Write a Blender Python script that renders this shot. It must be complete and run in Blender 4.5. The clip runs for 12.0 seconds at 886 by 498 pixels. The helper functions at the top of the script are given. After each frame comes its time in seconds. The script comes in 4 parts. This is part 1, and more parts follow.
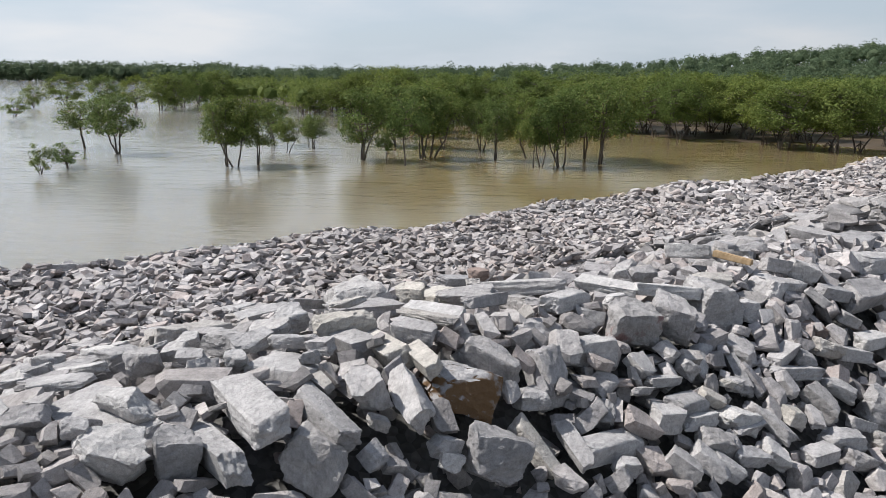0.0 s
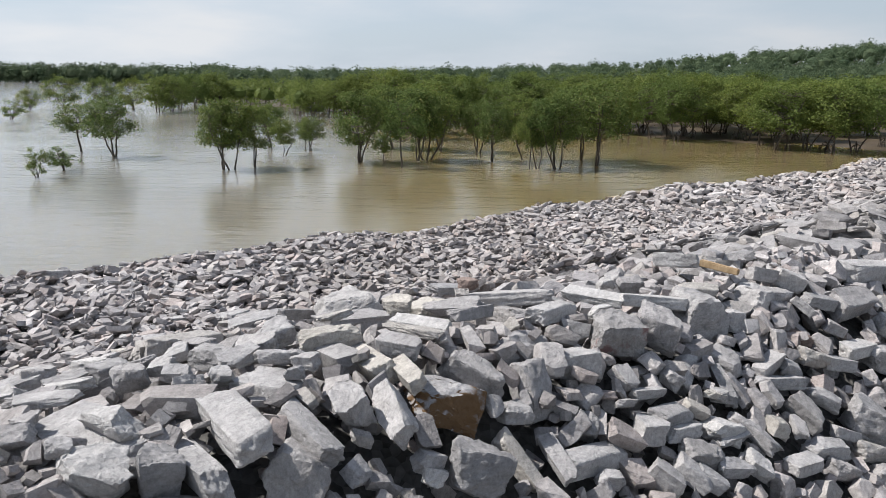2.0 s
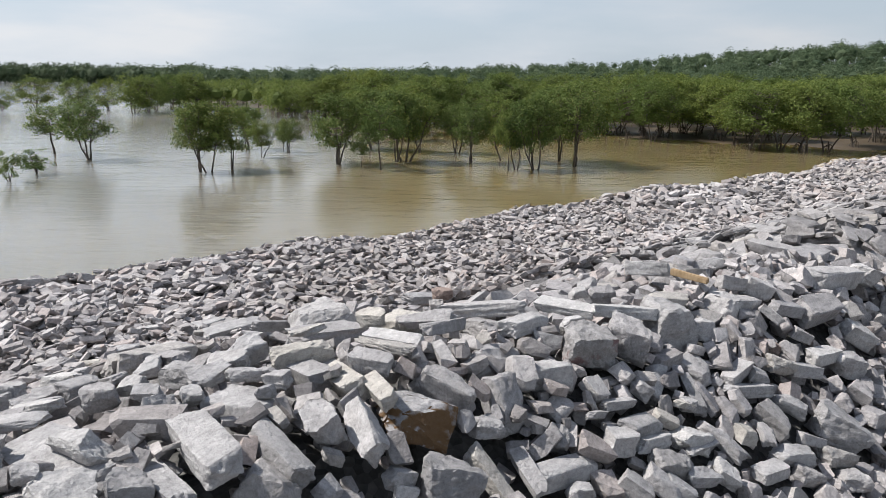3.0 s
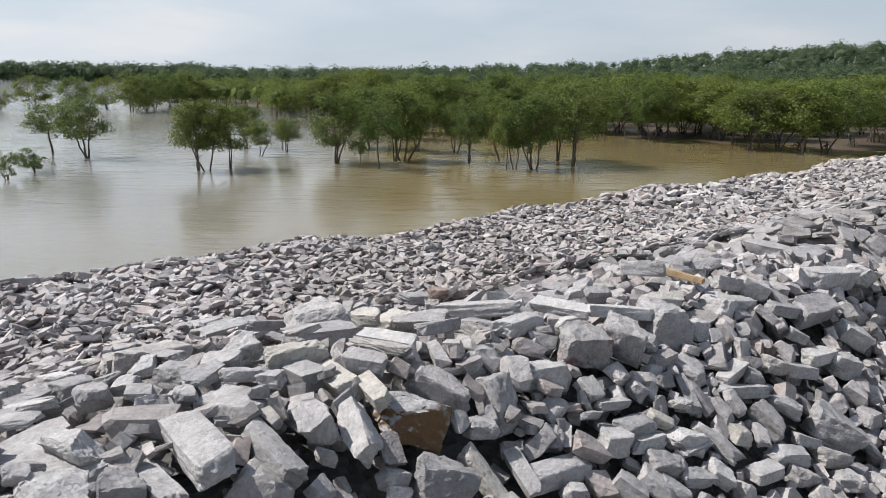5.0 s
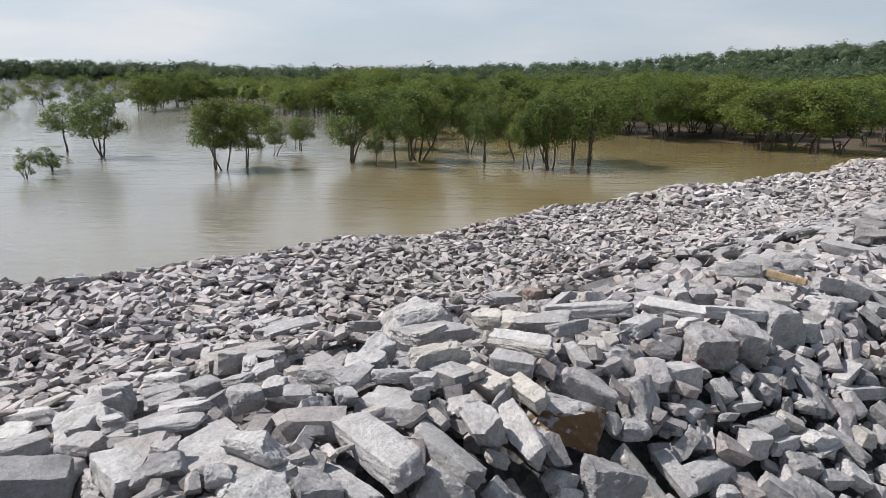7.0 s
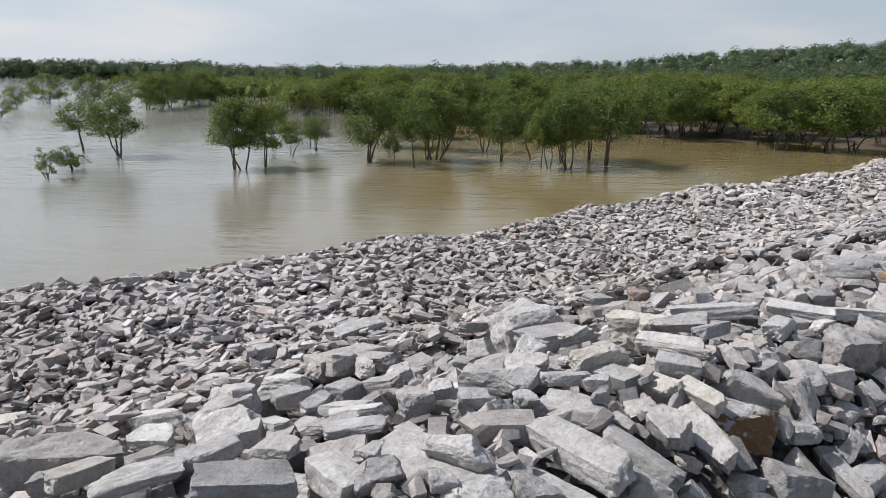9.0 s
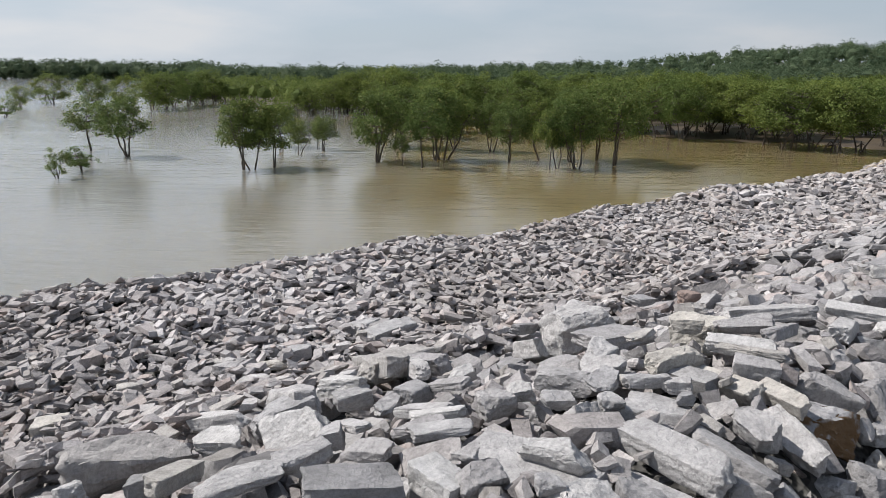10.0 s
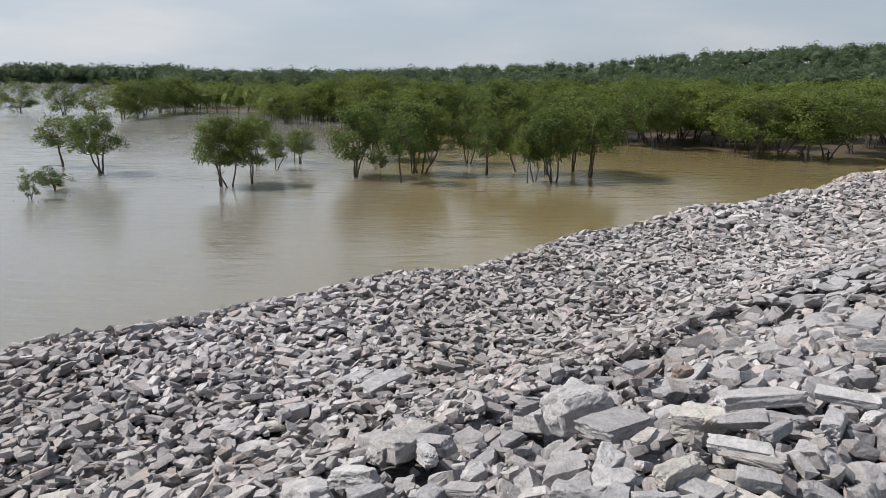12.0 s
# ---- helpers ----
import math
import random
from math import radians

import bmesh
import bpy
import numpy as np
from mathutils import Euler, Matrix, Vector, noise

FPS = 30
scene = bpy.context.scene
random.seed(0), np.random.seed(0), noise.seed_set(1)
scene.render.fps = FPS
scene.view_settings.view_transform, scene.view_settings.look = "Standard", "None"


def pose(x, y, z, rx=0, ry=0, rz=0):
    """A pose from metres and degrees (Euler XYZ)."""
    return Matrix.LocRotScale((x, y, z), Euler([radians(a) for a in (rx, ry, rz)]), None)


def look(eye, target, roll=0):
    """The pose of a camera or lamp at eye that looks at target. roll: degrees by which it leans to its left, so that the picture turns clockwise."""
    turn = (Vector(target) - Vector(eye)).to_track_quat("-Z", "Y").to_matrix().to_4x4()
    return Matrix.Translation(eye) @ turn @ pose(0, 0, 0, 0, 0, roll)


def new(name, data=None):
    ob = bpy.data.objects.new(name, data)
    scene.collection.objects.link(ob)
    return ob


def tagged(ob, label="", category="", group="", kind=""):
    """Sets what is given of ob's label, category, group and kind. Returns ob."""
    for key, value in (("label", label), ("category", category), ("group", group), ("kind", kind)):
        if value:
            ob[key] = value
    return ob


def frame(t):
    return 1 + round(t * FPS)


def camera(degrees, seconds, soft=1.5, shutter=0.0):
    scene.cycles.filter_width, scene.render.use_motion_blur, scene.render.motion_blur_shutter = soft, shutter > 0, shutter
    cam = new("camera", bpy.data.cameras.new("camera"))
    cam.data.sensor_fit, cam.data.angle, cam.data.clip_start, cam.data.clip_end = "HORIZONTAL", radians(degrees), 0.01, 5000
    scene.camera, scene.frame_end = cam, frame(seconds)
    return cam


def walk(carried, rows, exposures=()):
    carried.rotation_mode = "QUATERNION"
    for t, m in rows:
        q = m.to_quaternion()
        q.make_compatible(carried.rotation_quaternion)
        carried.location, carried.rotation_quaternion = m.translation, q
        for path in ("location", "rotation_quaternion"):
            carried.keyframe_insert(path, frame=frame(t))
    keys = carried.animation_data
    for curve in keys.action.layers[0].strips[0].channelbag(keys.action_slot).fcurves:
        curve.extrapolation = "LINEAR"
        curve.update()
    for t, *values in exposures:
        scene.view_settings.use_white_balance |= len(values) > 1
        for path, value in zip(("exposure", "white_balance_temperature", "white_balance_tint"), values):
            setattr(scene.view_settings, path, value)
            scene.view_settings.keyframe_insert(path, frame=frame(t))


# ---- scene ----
cam = camera(64.5, 12.0, soft=0.65)
METRES, EYE, TILT, LEAN, TURN = 4.0, 5.33, -14.0, -0.8, 0.0
ROWS = [
    (0.0, 0.0, 0.0, 0.0, 0.0, 0.0, -0.0),
    (0.5, 0.0023, -0.0015, 0.0016, -0.1, 0.01, 0.05),
    (1.0, 0.0038, -0.0073, 0.0184, -0.12, 0.01, 0.08),
    (1.5, 0.0053, -0.0096, 0.0223, -0.11, 0.03, 0.14),
    (2.0, 0.0225, -0.0103, 0.0235, -0.13, 0.03, 0.2),
    (2.5, 0.0325, -0.0164, 0.0445, -1.47, 0.01, 0.51),
    (3.0, 0.0378, -0.0182, 0.0494, -1.73, 0.01, 0.61),
    (5.0, 0.0449, -0.017, 0.0509, -1.83, -0.06, 0.51),
    (5.5, -0.0044, -0.015, 0.052, -1.83, -0.07, 0.46),
    (6.0, -0.0639, -0.013, 0.0537, -1.82, -0.09, 0.42),
    (6.5, -0.1286, -0.0113, 0.0549, -1.8, -0.11, 0.39),
    (7.0, -0.191, -0.0074, 0.0561, -1.79, -0.12, 0.42),
    (9.0, -0.4517, 0.0075, 0.0622, -1.75, -0.18, 0.38),
    (9.5, -0.5132, 0.0106, 0.0642, -1.73, -0.18, 0.39),
    (10.0, -0.5738, 0.0134, 0.0663, -1.71, -0.18, 0.39),
    (10.5, -0.6282, 0.0164, 0.0688, -1.66, -0.17, 0.42),
    (11.0, -0.6436, 0.0122, 0.1011, -2.18, -0.18, 0.62),
    (11.5, -0.6442, -0.0055, 0.1802, -2.92, -0.19, 0.84),
    (12.0, -0.6431, -0.0289, 0.2722, -3.79, -0.17, 1.09),
]
EXPOSURES = [(0.0, 0.37), (3.2, 0.37), (7.0, 0.32), (9.5, 0.22), (12.0, 0.14)]
walk(cam, [(t, pose(0, 0, EYE, TILT, LEAN, TURN) @ pose(METRES * x, METRES * y, METRES * z, 90 + pitch, roll, yaw)) for t, x, y, z, yaw, pitch, roll in ROWS], EXPOSURES)

# ---- world, sun, exposure ----
SUN_FROM = Vector((-0.82, 0.17, 1.0)).normalized()
world = bpy.data.worlds.new("sky")
scene.world = world
world.use_nodes = True


def ramp_node(nt, stops):
    r = nt.nodes.new("ShaderNodeValToRGB")
    e = r.color_ramp.elements
    while len(e) < len(stops):
        e.new(0.5)
    for k, (p, c) in zip(e, stops):
        k.position, k.color = p, (*c, 1)
    return r


def build_world():
    nt = world.node_tree
    nt.nodes.clear()
    out = nt.nodes.new("ShaderNodeOutputWorld")
    bg = nt.nodes.new("ShaderNodeBackground")
    bg.inputs["Strength"].default_value = 0.10
    sky = nt.nodes.new("ShaderNodeTexSky")
    sky.sky_type = "NISHITA"
    sky.sun_disc = False
    sky.sun_elevation = math.asin(SUN_FROM.z)
    sky.sun_rotation = math.atan2(SUN_FROM.x, SUN_FROM.y)
    sky.air_density, sky.dust_density, sky.ozone_density = 1.0, 1.2, 1.5
    # thin cloud veil over the whole sky, thicker in soft banks
    co = nt.nodes.new("ShaderNodeTexCoord")
    mp = nt.nodes.new("ShaderNodeMapping")
    mp.inputs["Scale"].default_value = (1.6, 1.6, 7.0)
    ns = nt.nodes.new("ShaderNodeTexNoise")
    ns.inputs["Scale"].default_value = 1.7
    ns.inputs["Detail"].default_value = 6.0
    ns.inputs["Roughness"].default_value = 0.52
    ramp = nt.nodes.new("ShaderNodeValToRGB")
    ramp.color_ramp.elements[0].position, ramp.color_ramp.elements[0].color = 0.36, (0.84, 0.84, 0.84, 1)
    ramp.color_ramp.elements[1].position, ramp.color_ramp.elements[1].color = 0.66, (1.0, 1.0, 1.0, 1)
    veil = ramp_node(nt, [(0.40, (0.560, 0.645, 0.745)), (0.54, (0.625, 0.690, 0.770)), (0.70, (0.735, 0.760, 0.795))])
    bright = nt.nodes.new("ShaderNodeVectorMath")
    bright.operation = "SCALE"
    mix = nt.nodes.new("ShaderNodeMix")
    mix.data_type = "RGBA"
    ln = nt.links.new
    ln(co.outputs["Generated"], mp.inputs["Vector"])
    ln(mp.outputs["Vector"], ns.inputs["Vector"])
    ln(ns.outputs["Fac"], ramp.inputs["Fac"])
    # the haze is thick towards the horizon and thins towards the zenith
    sep = nt.nodes.new("ShaderNodeSeparateXYZ")
    thin = nt.nodes.new("ShaderNodeMapRange")
    thin.inputs["From Min"].default_value, thin.inputs["From Max"].default_value = 0.34, 0.85
    thin.inputs["To Min"].default_value, thin.inputs["To Max"].default_value = 1.0, 0.15
    mul = nt.nodes.new("ShaderNodeMath")
    mul.operation = "MULTIPLY"
    ln(co.outputs["Generated"], sep.inputs[0])
    ln(sep.outputs["Z"], thin.inputs["Value"])
    ln(ramp.outputs["Color"], mul.inputs[0]), ln(thin.outputs[0], mul.inputs[1])
    ln(mul.outputs[0], mix.inputs["Factor"])
    ln(sky.outputs["Color"], mix.inputs["A"])
    ln(ns.outputs["Fac"], veil.inputs["Fac"])
    # the veil is brighter on the sun's side
    aim = nt.nodes.new("ShaderNodeVectorMath")
    aim.operation = "DOT_PRODUCT"
    aim.inputs[1].default_value = SUN_FROM
    ln(co.outputs["Generated"], aim.inputs[0])
    glow = nt.nodes.new("ShaderNodeMapRange")
    glow.inputs["From Min"].default_value, glow.inputs["From Max"].default_value = -0.15, 0.55
    glow.inputs["To Min"].default_value, glow.inputs["To Max"].default_value = 7.0, 8.5
    ln(aim.outputs["Value"], glow.inputs["Value"])
    ln(glow.outputs[0], bright.inputs["Scale"])
    ln(veil.outputs[0], bright.inputs[0])
    ln(bright.outputs[0], mix.inputs["B"])
    ln(mix.outputs["Result"], bg.inputs["Color"])
    ln(bg.outputs[0], out.inputs[0])


build_world()
sun = new("sun", bpy.data.lights.new("sun", "SUN"))
sun.data.energy = 5.0
sun.data.angle = radians(0.7)
sun.data.color = (1.0, 0.965, 0.925)
sun.matrix_world = look(SUN_FROM * 50, (0, 0, 0))


# ---- materials ----
def material(name):
    m = bpy.data.materials.new(name)
    m.use_nodes = True
    nt = m.node_tree
    return m, nt, nt.nodes["Principled BSDF"]


def node(nt, kind, **values):
    n = nt.nodes.new(kind)
    for key, value in values.items():
        n.inputs[key].default_value = value
    return n


def mix_node(nt, blend, fac, a=None, b=None):
    n = nt.nodes.new("ShaderNodeMix")
    n.data_type, n.blend_type = "RGBA", blend
    n.inputs["Factor"].default_value = fac
    for key, value in (("A", a), ("B", b)):
        if value is not None:
            n.inputs[key].default_value = (*value, 1)
    return n


def stone_material(name, tones, islands, rust=0.0, rust_rgb=(0.135, 0.068, 0.018)):
    """Grey broken rock: tone per stone, cloudy stains, layered streaks, speckled grain, pits and relief."""
    m, nt, bsdf = material(name)
    ln = nt.links.new
    geo = nt.nodes.new("ShaderNodeNewGeometry")
    info = nt.nodes.new("ShaderNodeObjectInfo")
    seed = geo.outputs["Random Per Island"] if islands else info.outputs["Random"]
    shift = nt.nodes.new("ShaderNodeVectorMath")
    shift.operation = "MULTIPLY_ADD"
    shift.inputs[1].default_value = (37.0, 91.0, 53.0)
    cmb = nt.nodes.new("ShaderNodeCombineXYZ")
    for k in "XYZ":
        ln(seed, cmb.inputs[k])
    ln(cmb.outputs[0], shift.inputs[0])
    ln(geo.outputs["Position"], shift.inputs[2])
    place = shift.outputs[0]
    # bedding lies at its own angle in every stone
    turn = nt.nodes.new("ShaderNodeVectorRotate")
    turn.rotation_type = "EULER_XYZ"
    ang = nt.nodes.new("ShaderNodeVectorMath")
    ang.operation = "MULTIPLY"
    ang.inputs[1].default_value = (2.3, 1.7, 6.1)
    ln(cmb.outputs[0], ang.inputs[0])
    ln(place, turn.inputs["Vector"]), ln(ang.outputs[0], turn.inputs["Rotation"])
    bed = node(nt, "ShaderNodeMapping", Scale=(1.0, 1.3, 5.5))
    ln(turn.outputs[0], bed.inputs["Vector"])

    def layer(scale, detail, rough, stops, vector=place):
        n = node(nt, "ShaderNodeTexNoise", Scale=scale, Detail=detail, Roughness=rough)
        ln(vector, n.inputs["Vector"])
        r = ramp_node(nt, [(p, (c, c * 0.998, c)) for p, c in stops])
        ln(n.outputs["Fac"], r.inputs["Fac"])
        return n, r

    tone = ramp_node(nt, tones)
    ln(seed, tone.inputs["Fac"])
    stain, stain_r = layer(6.0, 5.0, 0.6, [(0.30, 0.72), (0.5, 1.0), (0.70, 1.22)])
    streak, streak_r = layer(9.0, 6.0, 0.65, [(0.34, 0.78), (0.52, 1.0), (0.72, 1.12)], bed.outputs[0])
    mott, mott_r = layer(42.0, 6.0, 0.72, [(0.33, 0.62), (0.5, 1.0), (0.68, 1.25)])
    fine, fine_r = layer(210.0, 3.0, 0.7, [(0.30, 0.60), (0.5, 1.0), (0.72, 1.30)])
    last = tone.outputs[0]
    if islands:
        # whole loads of stone differ a little in tone
        load = node(nt, "ShaderNodeTexNoise", Scale=0.22, Detail=2.0)
        ln(geo.outputs["Position"], load.inputs["Vector"])
        load_r = ramp_node(nt, [(0.35, (0.88, 0.86, 0.845)), (0.62, (1.10, 1.10, 1.11))])
        ln(load.outputs["Fac"], load_r.inputs["Fac"])
        x = mix_node(nt, "MULTIPLY", 1.0)
        ln(last, x.inputs["A"]), ln(load_r.outputs[0], x.inputs["B"])
        last = x.outputs["Result"]
    for r, fac in ((stain_r, 0.85), (streak_r, 0.65), (mott_r, 0.58), (fine_r, 0.42)):
        x = mix_node(nt, "MULTIPLY", fac)
        ln(last, x.inputs["A"]), ln(r.outputs[0], x.inputs["B"])
        last = x.outputs["Result"]
    if rust:
        rn = node(nt, "ShaderNodeTexNoise", Scale=4.0, Detail=6.0, Roughness=0.62)
        ln(place, rn.inputs["Vector"])
        rr = ramp_node(nt, [(0.62 - rust * 0.22, (0, 0, 0)), (0.70 - rust * 0.22, (1, 1, 1))])
        ln(rn.outputs["Fac"], rr.inputs["Fac"])
        rc = mix_node(nt, "MIX", 0.0, None, rust_rgb)
        rf = nt.nodes.new("ShaderNodeMath")
        rf.operation = "MULTIPLY"
        rf.inputs[1].default_value = min(0.9, 0.30 + rust)
        facing = nt.nodes.new("ShaderNodeSeparateXYZ")
        ln(geo.outputs["Normal"], facing.inputs[0])
        side = nt.nodes.new("ShaderNodeMapRange")
        side.inputs["From Min"].default_value, side.inputs["From Max"].default_value = 0.72, 0.50
        ln(facing.outputs["Z"], side.inputs["Value"])
        patch = nt.nodes.new("ShaderNodeMath")
        patch.operation = "MULTIPLY"
        ln(rr.outputs[0], patch.inputs[0]), ln(side.outputs[0], patch.inputs[1])
        ln(patch.outputs[0], rf.inputs[0])
        ln(rf.outputs[0], rc.inputs["Factor"])
        ln(last, rc.inputs["A"])
        last = rc.outputs["Result"]
    ln(last, bsdf.inputs["Base Color"])
    bsdf.inputs["Roughness"].default_value = 0.9
    bsdf.inputs["Specular IOR Level"].default_value = 0.2
    norm = None
    chip = node(nt, "ShaderNodeTexNoise", Scale=17.0, Detail=9.0, Roughness=0.68, Distortion=0.15)
    ln(place, chip.inputs["Vector"])
    for n, strength, dist in ((chip, 0.75, 0.045), (streak, 0.18, 0.012), (mott, 0.50, 0.012), (fine, 0.25, 0.003)):
        bp = node(nt, "ShaderNodeBump", Strength=strength, Distance=dist)
        ln(n.outputs["Fac"], bp.inputs["Height"])
        if norm is not None:
            ln(norm, bp.inputs["Normal"])
        norm = bp.outputs[0]
    ln(norm, bsdf.inputs["Normal"])
    return m


GREYS = [(0.0, (0.250, 0.245, 0.246)), (0.14, (0.421, 0.410, 0.405)), (0.30, (0.325, 0.319, 0.322)), (0.46, (0.496, 0.484, 0.472)),
         (0.60, (0.367, 0.354, 0.350)), (0.75, (0.457, 0.443, 0.435)), (0.88, (0.301, 0.290, 0.289)), (0.95, (0.431, 0.408, 0.377)), (1.0, (0.382, 0.365, 0.354))]
SMALL_GREYS = [(0.0, (0.194, 0.183, 0.182)), (0.15, (0.379, 0.357, 0.346)), (0.32, (0.271, 0.260, 0.261)), (0.48, (0.476, 0.454, 0.441)),
               (0.62, (0.345, 0.299, 0.279)), (0.76, (0.419, 0.399, 0.388)), (0.88, (0.241, 0.225, 0.219)), (0.95, (0.380, 0.362, 0.339)), (1.0, (0.324, 0.295, 0.286))]
STONE = stone_material("grey_rock", GREYS, False)
STONE_RUST = stone_material("rust_stained_rock", GREYS, False, rust=1.1)
STONE_RED = stone_material("red_marked_rock", [(p, tuple(c * 0.7 for c in rgb)) for p, rgb in GREYS], False, 0.35, (0.17, 0.060, 0.055))
STONE_BROWN = stone_material("red_brown_rock", [(0.0, (0.25, 0.195, 0.17)), (1.0, (0.30, 0.24, 0.215))], False)
STONE_TAN = stone_material("tan_streaked_rock", [(0.0, (0.42, 0.395, 0.36)), (1.0, (0.48, 0.455, 0.415))], False, rust=0.10)
STONE_MANY = stone_material("grey_rubble", SMALL_GREYS, True)
STONE_OCHRE = stone_material("ochre_tinged_rubble", [(0.0, (0.40, 0.36, 0.31)), (0.5, (0.46, 0.38, 0.28)), (1.0, (0.44, 0.42, 0.40))], True)
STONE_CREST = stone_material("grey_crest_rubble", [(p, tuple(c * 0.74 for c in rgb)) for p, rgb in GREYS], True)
STONE_PIECE = stone_material("grey_rubble_piece", SMALL_GREYS, False)


def gravel_material():
    m, nt, bsdf = material("gap_shade_gravel")
    ln = nt.links.new
    geo = nt.nodes.new("ShaderNodeNewGeometry")
    vor = node(nt, "ShaderNodeTexVoronoi", Scale=16.0)
    nz = node(nt, "ShaderNodeTexNoise", Scale=30.0, Detail=5.0)
    ln(geo.outputs["Position"], vor.inputs["Vector"])
    ln(geo.outputs["Position"], nz.inputs["Vector"])
    # gravel tones kept near black: shade of the gaps between stones, as colour
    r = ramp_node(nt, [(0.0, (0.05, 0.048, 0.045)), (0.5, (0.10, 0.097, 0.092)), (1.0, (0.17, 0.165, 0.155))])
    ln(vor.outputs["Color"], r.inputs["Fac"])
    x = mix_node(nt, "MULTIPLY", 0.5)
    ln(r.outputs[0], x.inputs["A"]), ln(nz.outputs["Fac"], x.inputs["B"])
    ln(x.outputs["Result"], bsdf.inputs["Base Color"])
    bsdf.inputs["Roughness"].default_value = 0.95
    bp = node(nt, "ShaderNodeBump", Strength=1.0, Distance=0.03)
    ln(vor.outputs["Distance"], bp.inputs["Height"])
    ln(bp.outputs[0], bsdf.inputs["Normal"])
    return m


def mud_material():
    m, nt, bsdf = material("wet_mud")
    ln = nt.links.new
    geo = nt.nodes.new("ShaderNodeNewGeometry")
    nz = node(nt, "ShaderNodeTexNoise", Scale=0.35, Detail=8.0, Roughness=0.6)
    fine = node(nt, "ShaderNodeTexNoise", Scale=5.0, Detail=6.0)
    ln(geo.outputs["Position"], nz.inputs["Vector"]), ln(geo.outputs["Position"], fine.inputs["Vector"])
    r = ramp_node(nt, [(0.3, (0.048, 0.034, 0.021)), (0.55, (0.074, 0.053, 0.033)), (0.75, (0.105, 0.077, 0.050))])
    ln(nz.outputs["Fac"], r.inputs["Fac"])
    ln(r.outputs[0], bsdf.inputs["Base Color"])
    bsdf.inputs["Roughness"].default_value = 0.55
    bp = node(nt, "ShaderNodeBump", Strength=0.6, Distance=0.05)
    ln(fine.outputs["Fac"], bp.inputs["Height"])
    ln(bp.outputs[0], bsdf.inputs["Normal"])
    return m


def water_material():
    """Turbid brown tidal water: silt seen through a rippled, glossy surface."""
    m, nt, bsdf = material("silty_water")
    ln = nt.links.new
    geo = nt.nodes.new("ShaderNodeNewGeometry")
    silt = node(nt, "ShaderNodeTexNoise", Scale=0.05, Detail=5.0, Roughness=0.55)
    ln(geo.outputs["Position"], silt.inputs["Vector"])
    # ochre silt along the mud flat; greyer in the open channel, like reflected sky
    sep = nt.nodes.new("ShaderNodeSeparateXYZ")
    ln(geo.outputs["Position"], sep.inputs[0])
    reach = nt.nodes.new("ShaderNodeMapRange")
    reach.interpolation_type = "SMOOTHSTEP"
    reach.inputs["From Min"].default_value, reach.inputs["From Max"].default_value = -16.0, 10.0
    ln(sep.outputs["X"], reach.inputs["Value"])
    both = nt.nodes.new("ShaderNodeMath")
    both.operation = "MULTIPLY_ADD"
    both.inputs[1].default_value = 0.5
    ln(silt.outputs["Fac"], both.inputs[0]), ln(reach.outputs[0], both.inputs[2])
    r = ramp_node(nt, [(0.2, (0.216, 0.210, 0.190)), (0.7, (0.192, 0.163, 0.106)), (1.2, (0.190, 0.152, 0.075))])
    r.color_ramp.elements[2].position = 1.0
    ln(both.outputs[0], r.inputs["Fac"])
    # sky sheen painted into the base colour, paler further out in the channel
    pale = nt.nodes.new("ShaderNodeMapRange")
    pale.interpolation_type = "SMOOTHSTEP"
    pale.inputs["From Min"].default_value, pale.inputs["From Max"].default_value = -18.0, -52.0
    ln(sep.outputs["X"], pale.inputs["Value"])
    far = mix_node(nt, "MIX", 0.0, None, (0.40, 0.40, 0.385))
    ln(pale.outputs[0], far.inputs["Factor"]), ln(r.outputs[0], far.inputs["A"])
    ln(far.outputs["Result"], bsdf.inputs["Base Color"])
    bsdf.inputs["Roughness"].default_value = 0.06
    bsdf.inputs["IOR"].default_value = 1.6
    # light spreads through the silt, so that shadows on it are faint and soft
    bsdf.inputs["Subsurface Weight"].default_value = 1.0
    bsdf.inputs["Subsurface Radius"].default_value = (1.0, 0.85, 0.6)
    bsdf.inputs["Subsurface Scale"].default_value = 3.5
    mp = node(nt, "ShaderNodeMapping", Scale=(0.27, 1.0, 1.0), Rotation=(0, 0, radians(8)))
    ln(geo.outputs["Position"], mp.inputs["Vector"])
    small = node(nt, "ShaderNodeTexNoise", Scale=5.6, Detail=4.0, Roughness=0.58, Distortion=0.3)
    swell = node(nt, "ShaderNodeTexNoise", Scale=1.5, Detail=3.0, Roughness=0.5, Distortion=0.4)
    patch = node(nt, "ShaderNodeTexNoise", Scale=0.09, Detail=3.0)
    for n in (small, swell, patch):
        ln(mp.outputs[0], n.inputs["Vector"])
    pr = ramp_node(nt, [(0.38, (0.35, 0.35, 0.35)), (0.62, (1, 1, 1))])
    ln(patch.outputs["Fac"], pr.inputs["Fac"])
    mul = nt.nodes.new("ShaderNodeMath")
    mul.operation = "MULTIPLY"
    ln(small.outputs["Fac"], mul.inputs[0]), ln(pr.outputs[0], mul.inputs[1])
    # the open channel lies in the wind, its ripples are steeper
    wind = nt.nodes.new("ShaderNodeMapRange")
    wind.interpolation_type = "SMOOTHSTEP"
    wind.inputs["From Min"].default_value, wind.inputs["From Max"].default_value = -12.0, -34.0
    wind.inputs["To Min"].default_value, wind.inputs["To Max"].default_value = 1.0, 1.4
    ln(sep.outputs["X"], wind.inputs["Value"])
    gust = nt.nodes.new("ShaderNodeMath")
    gust.operation = "MULTIPLY"
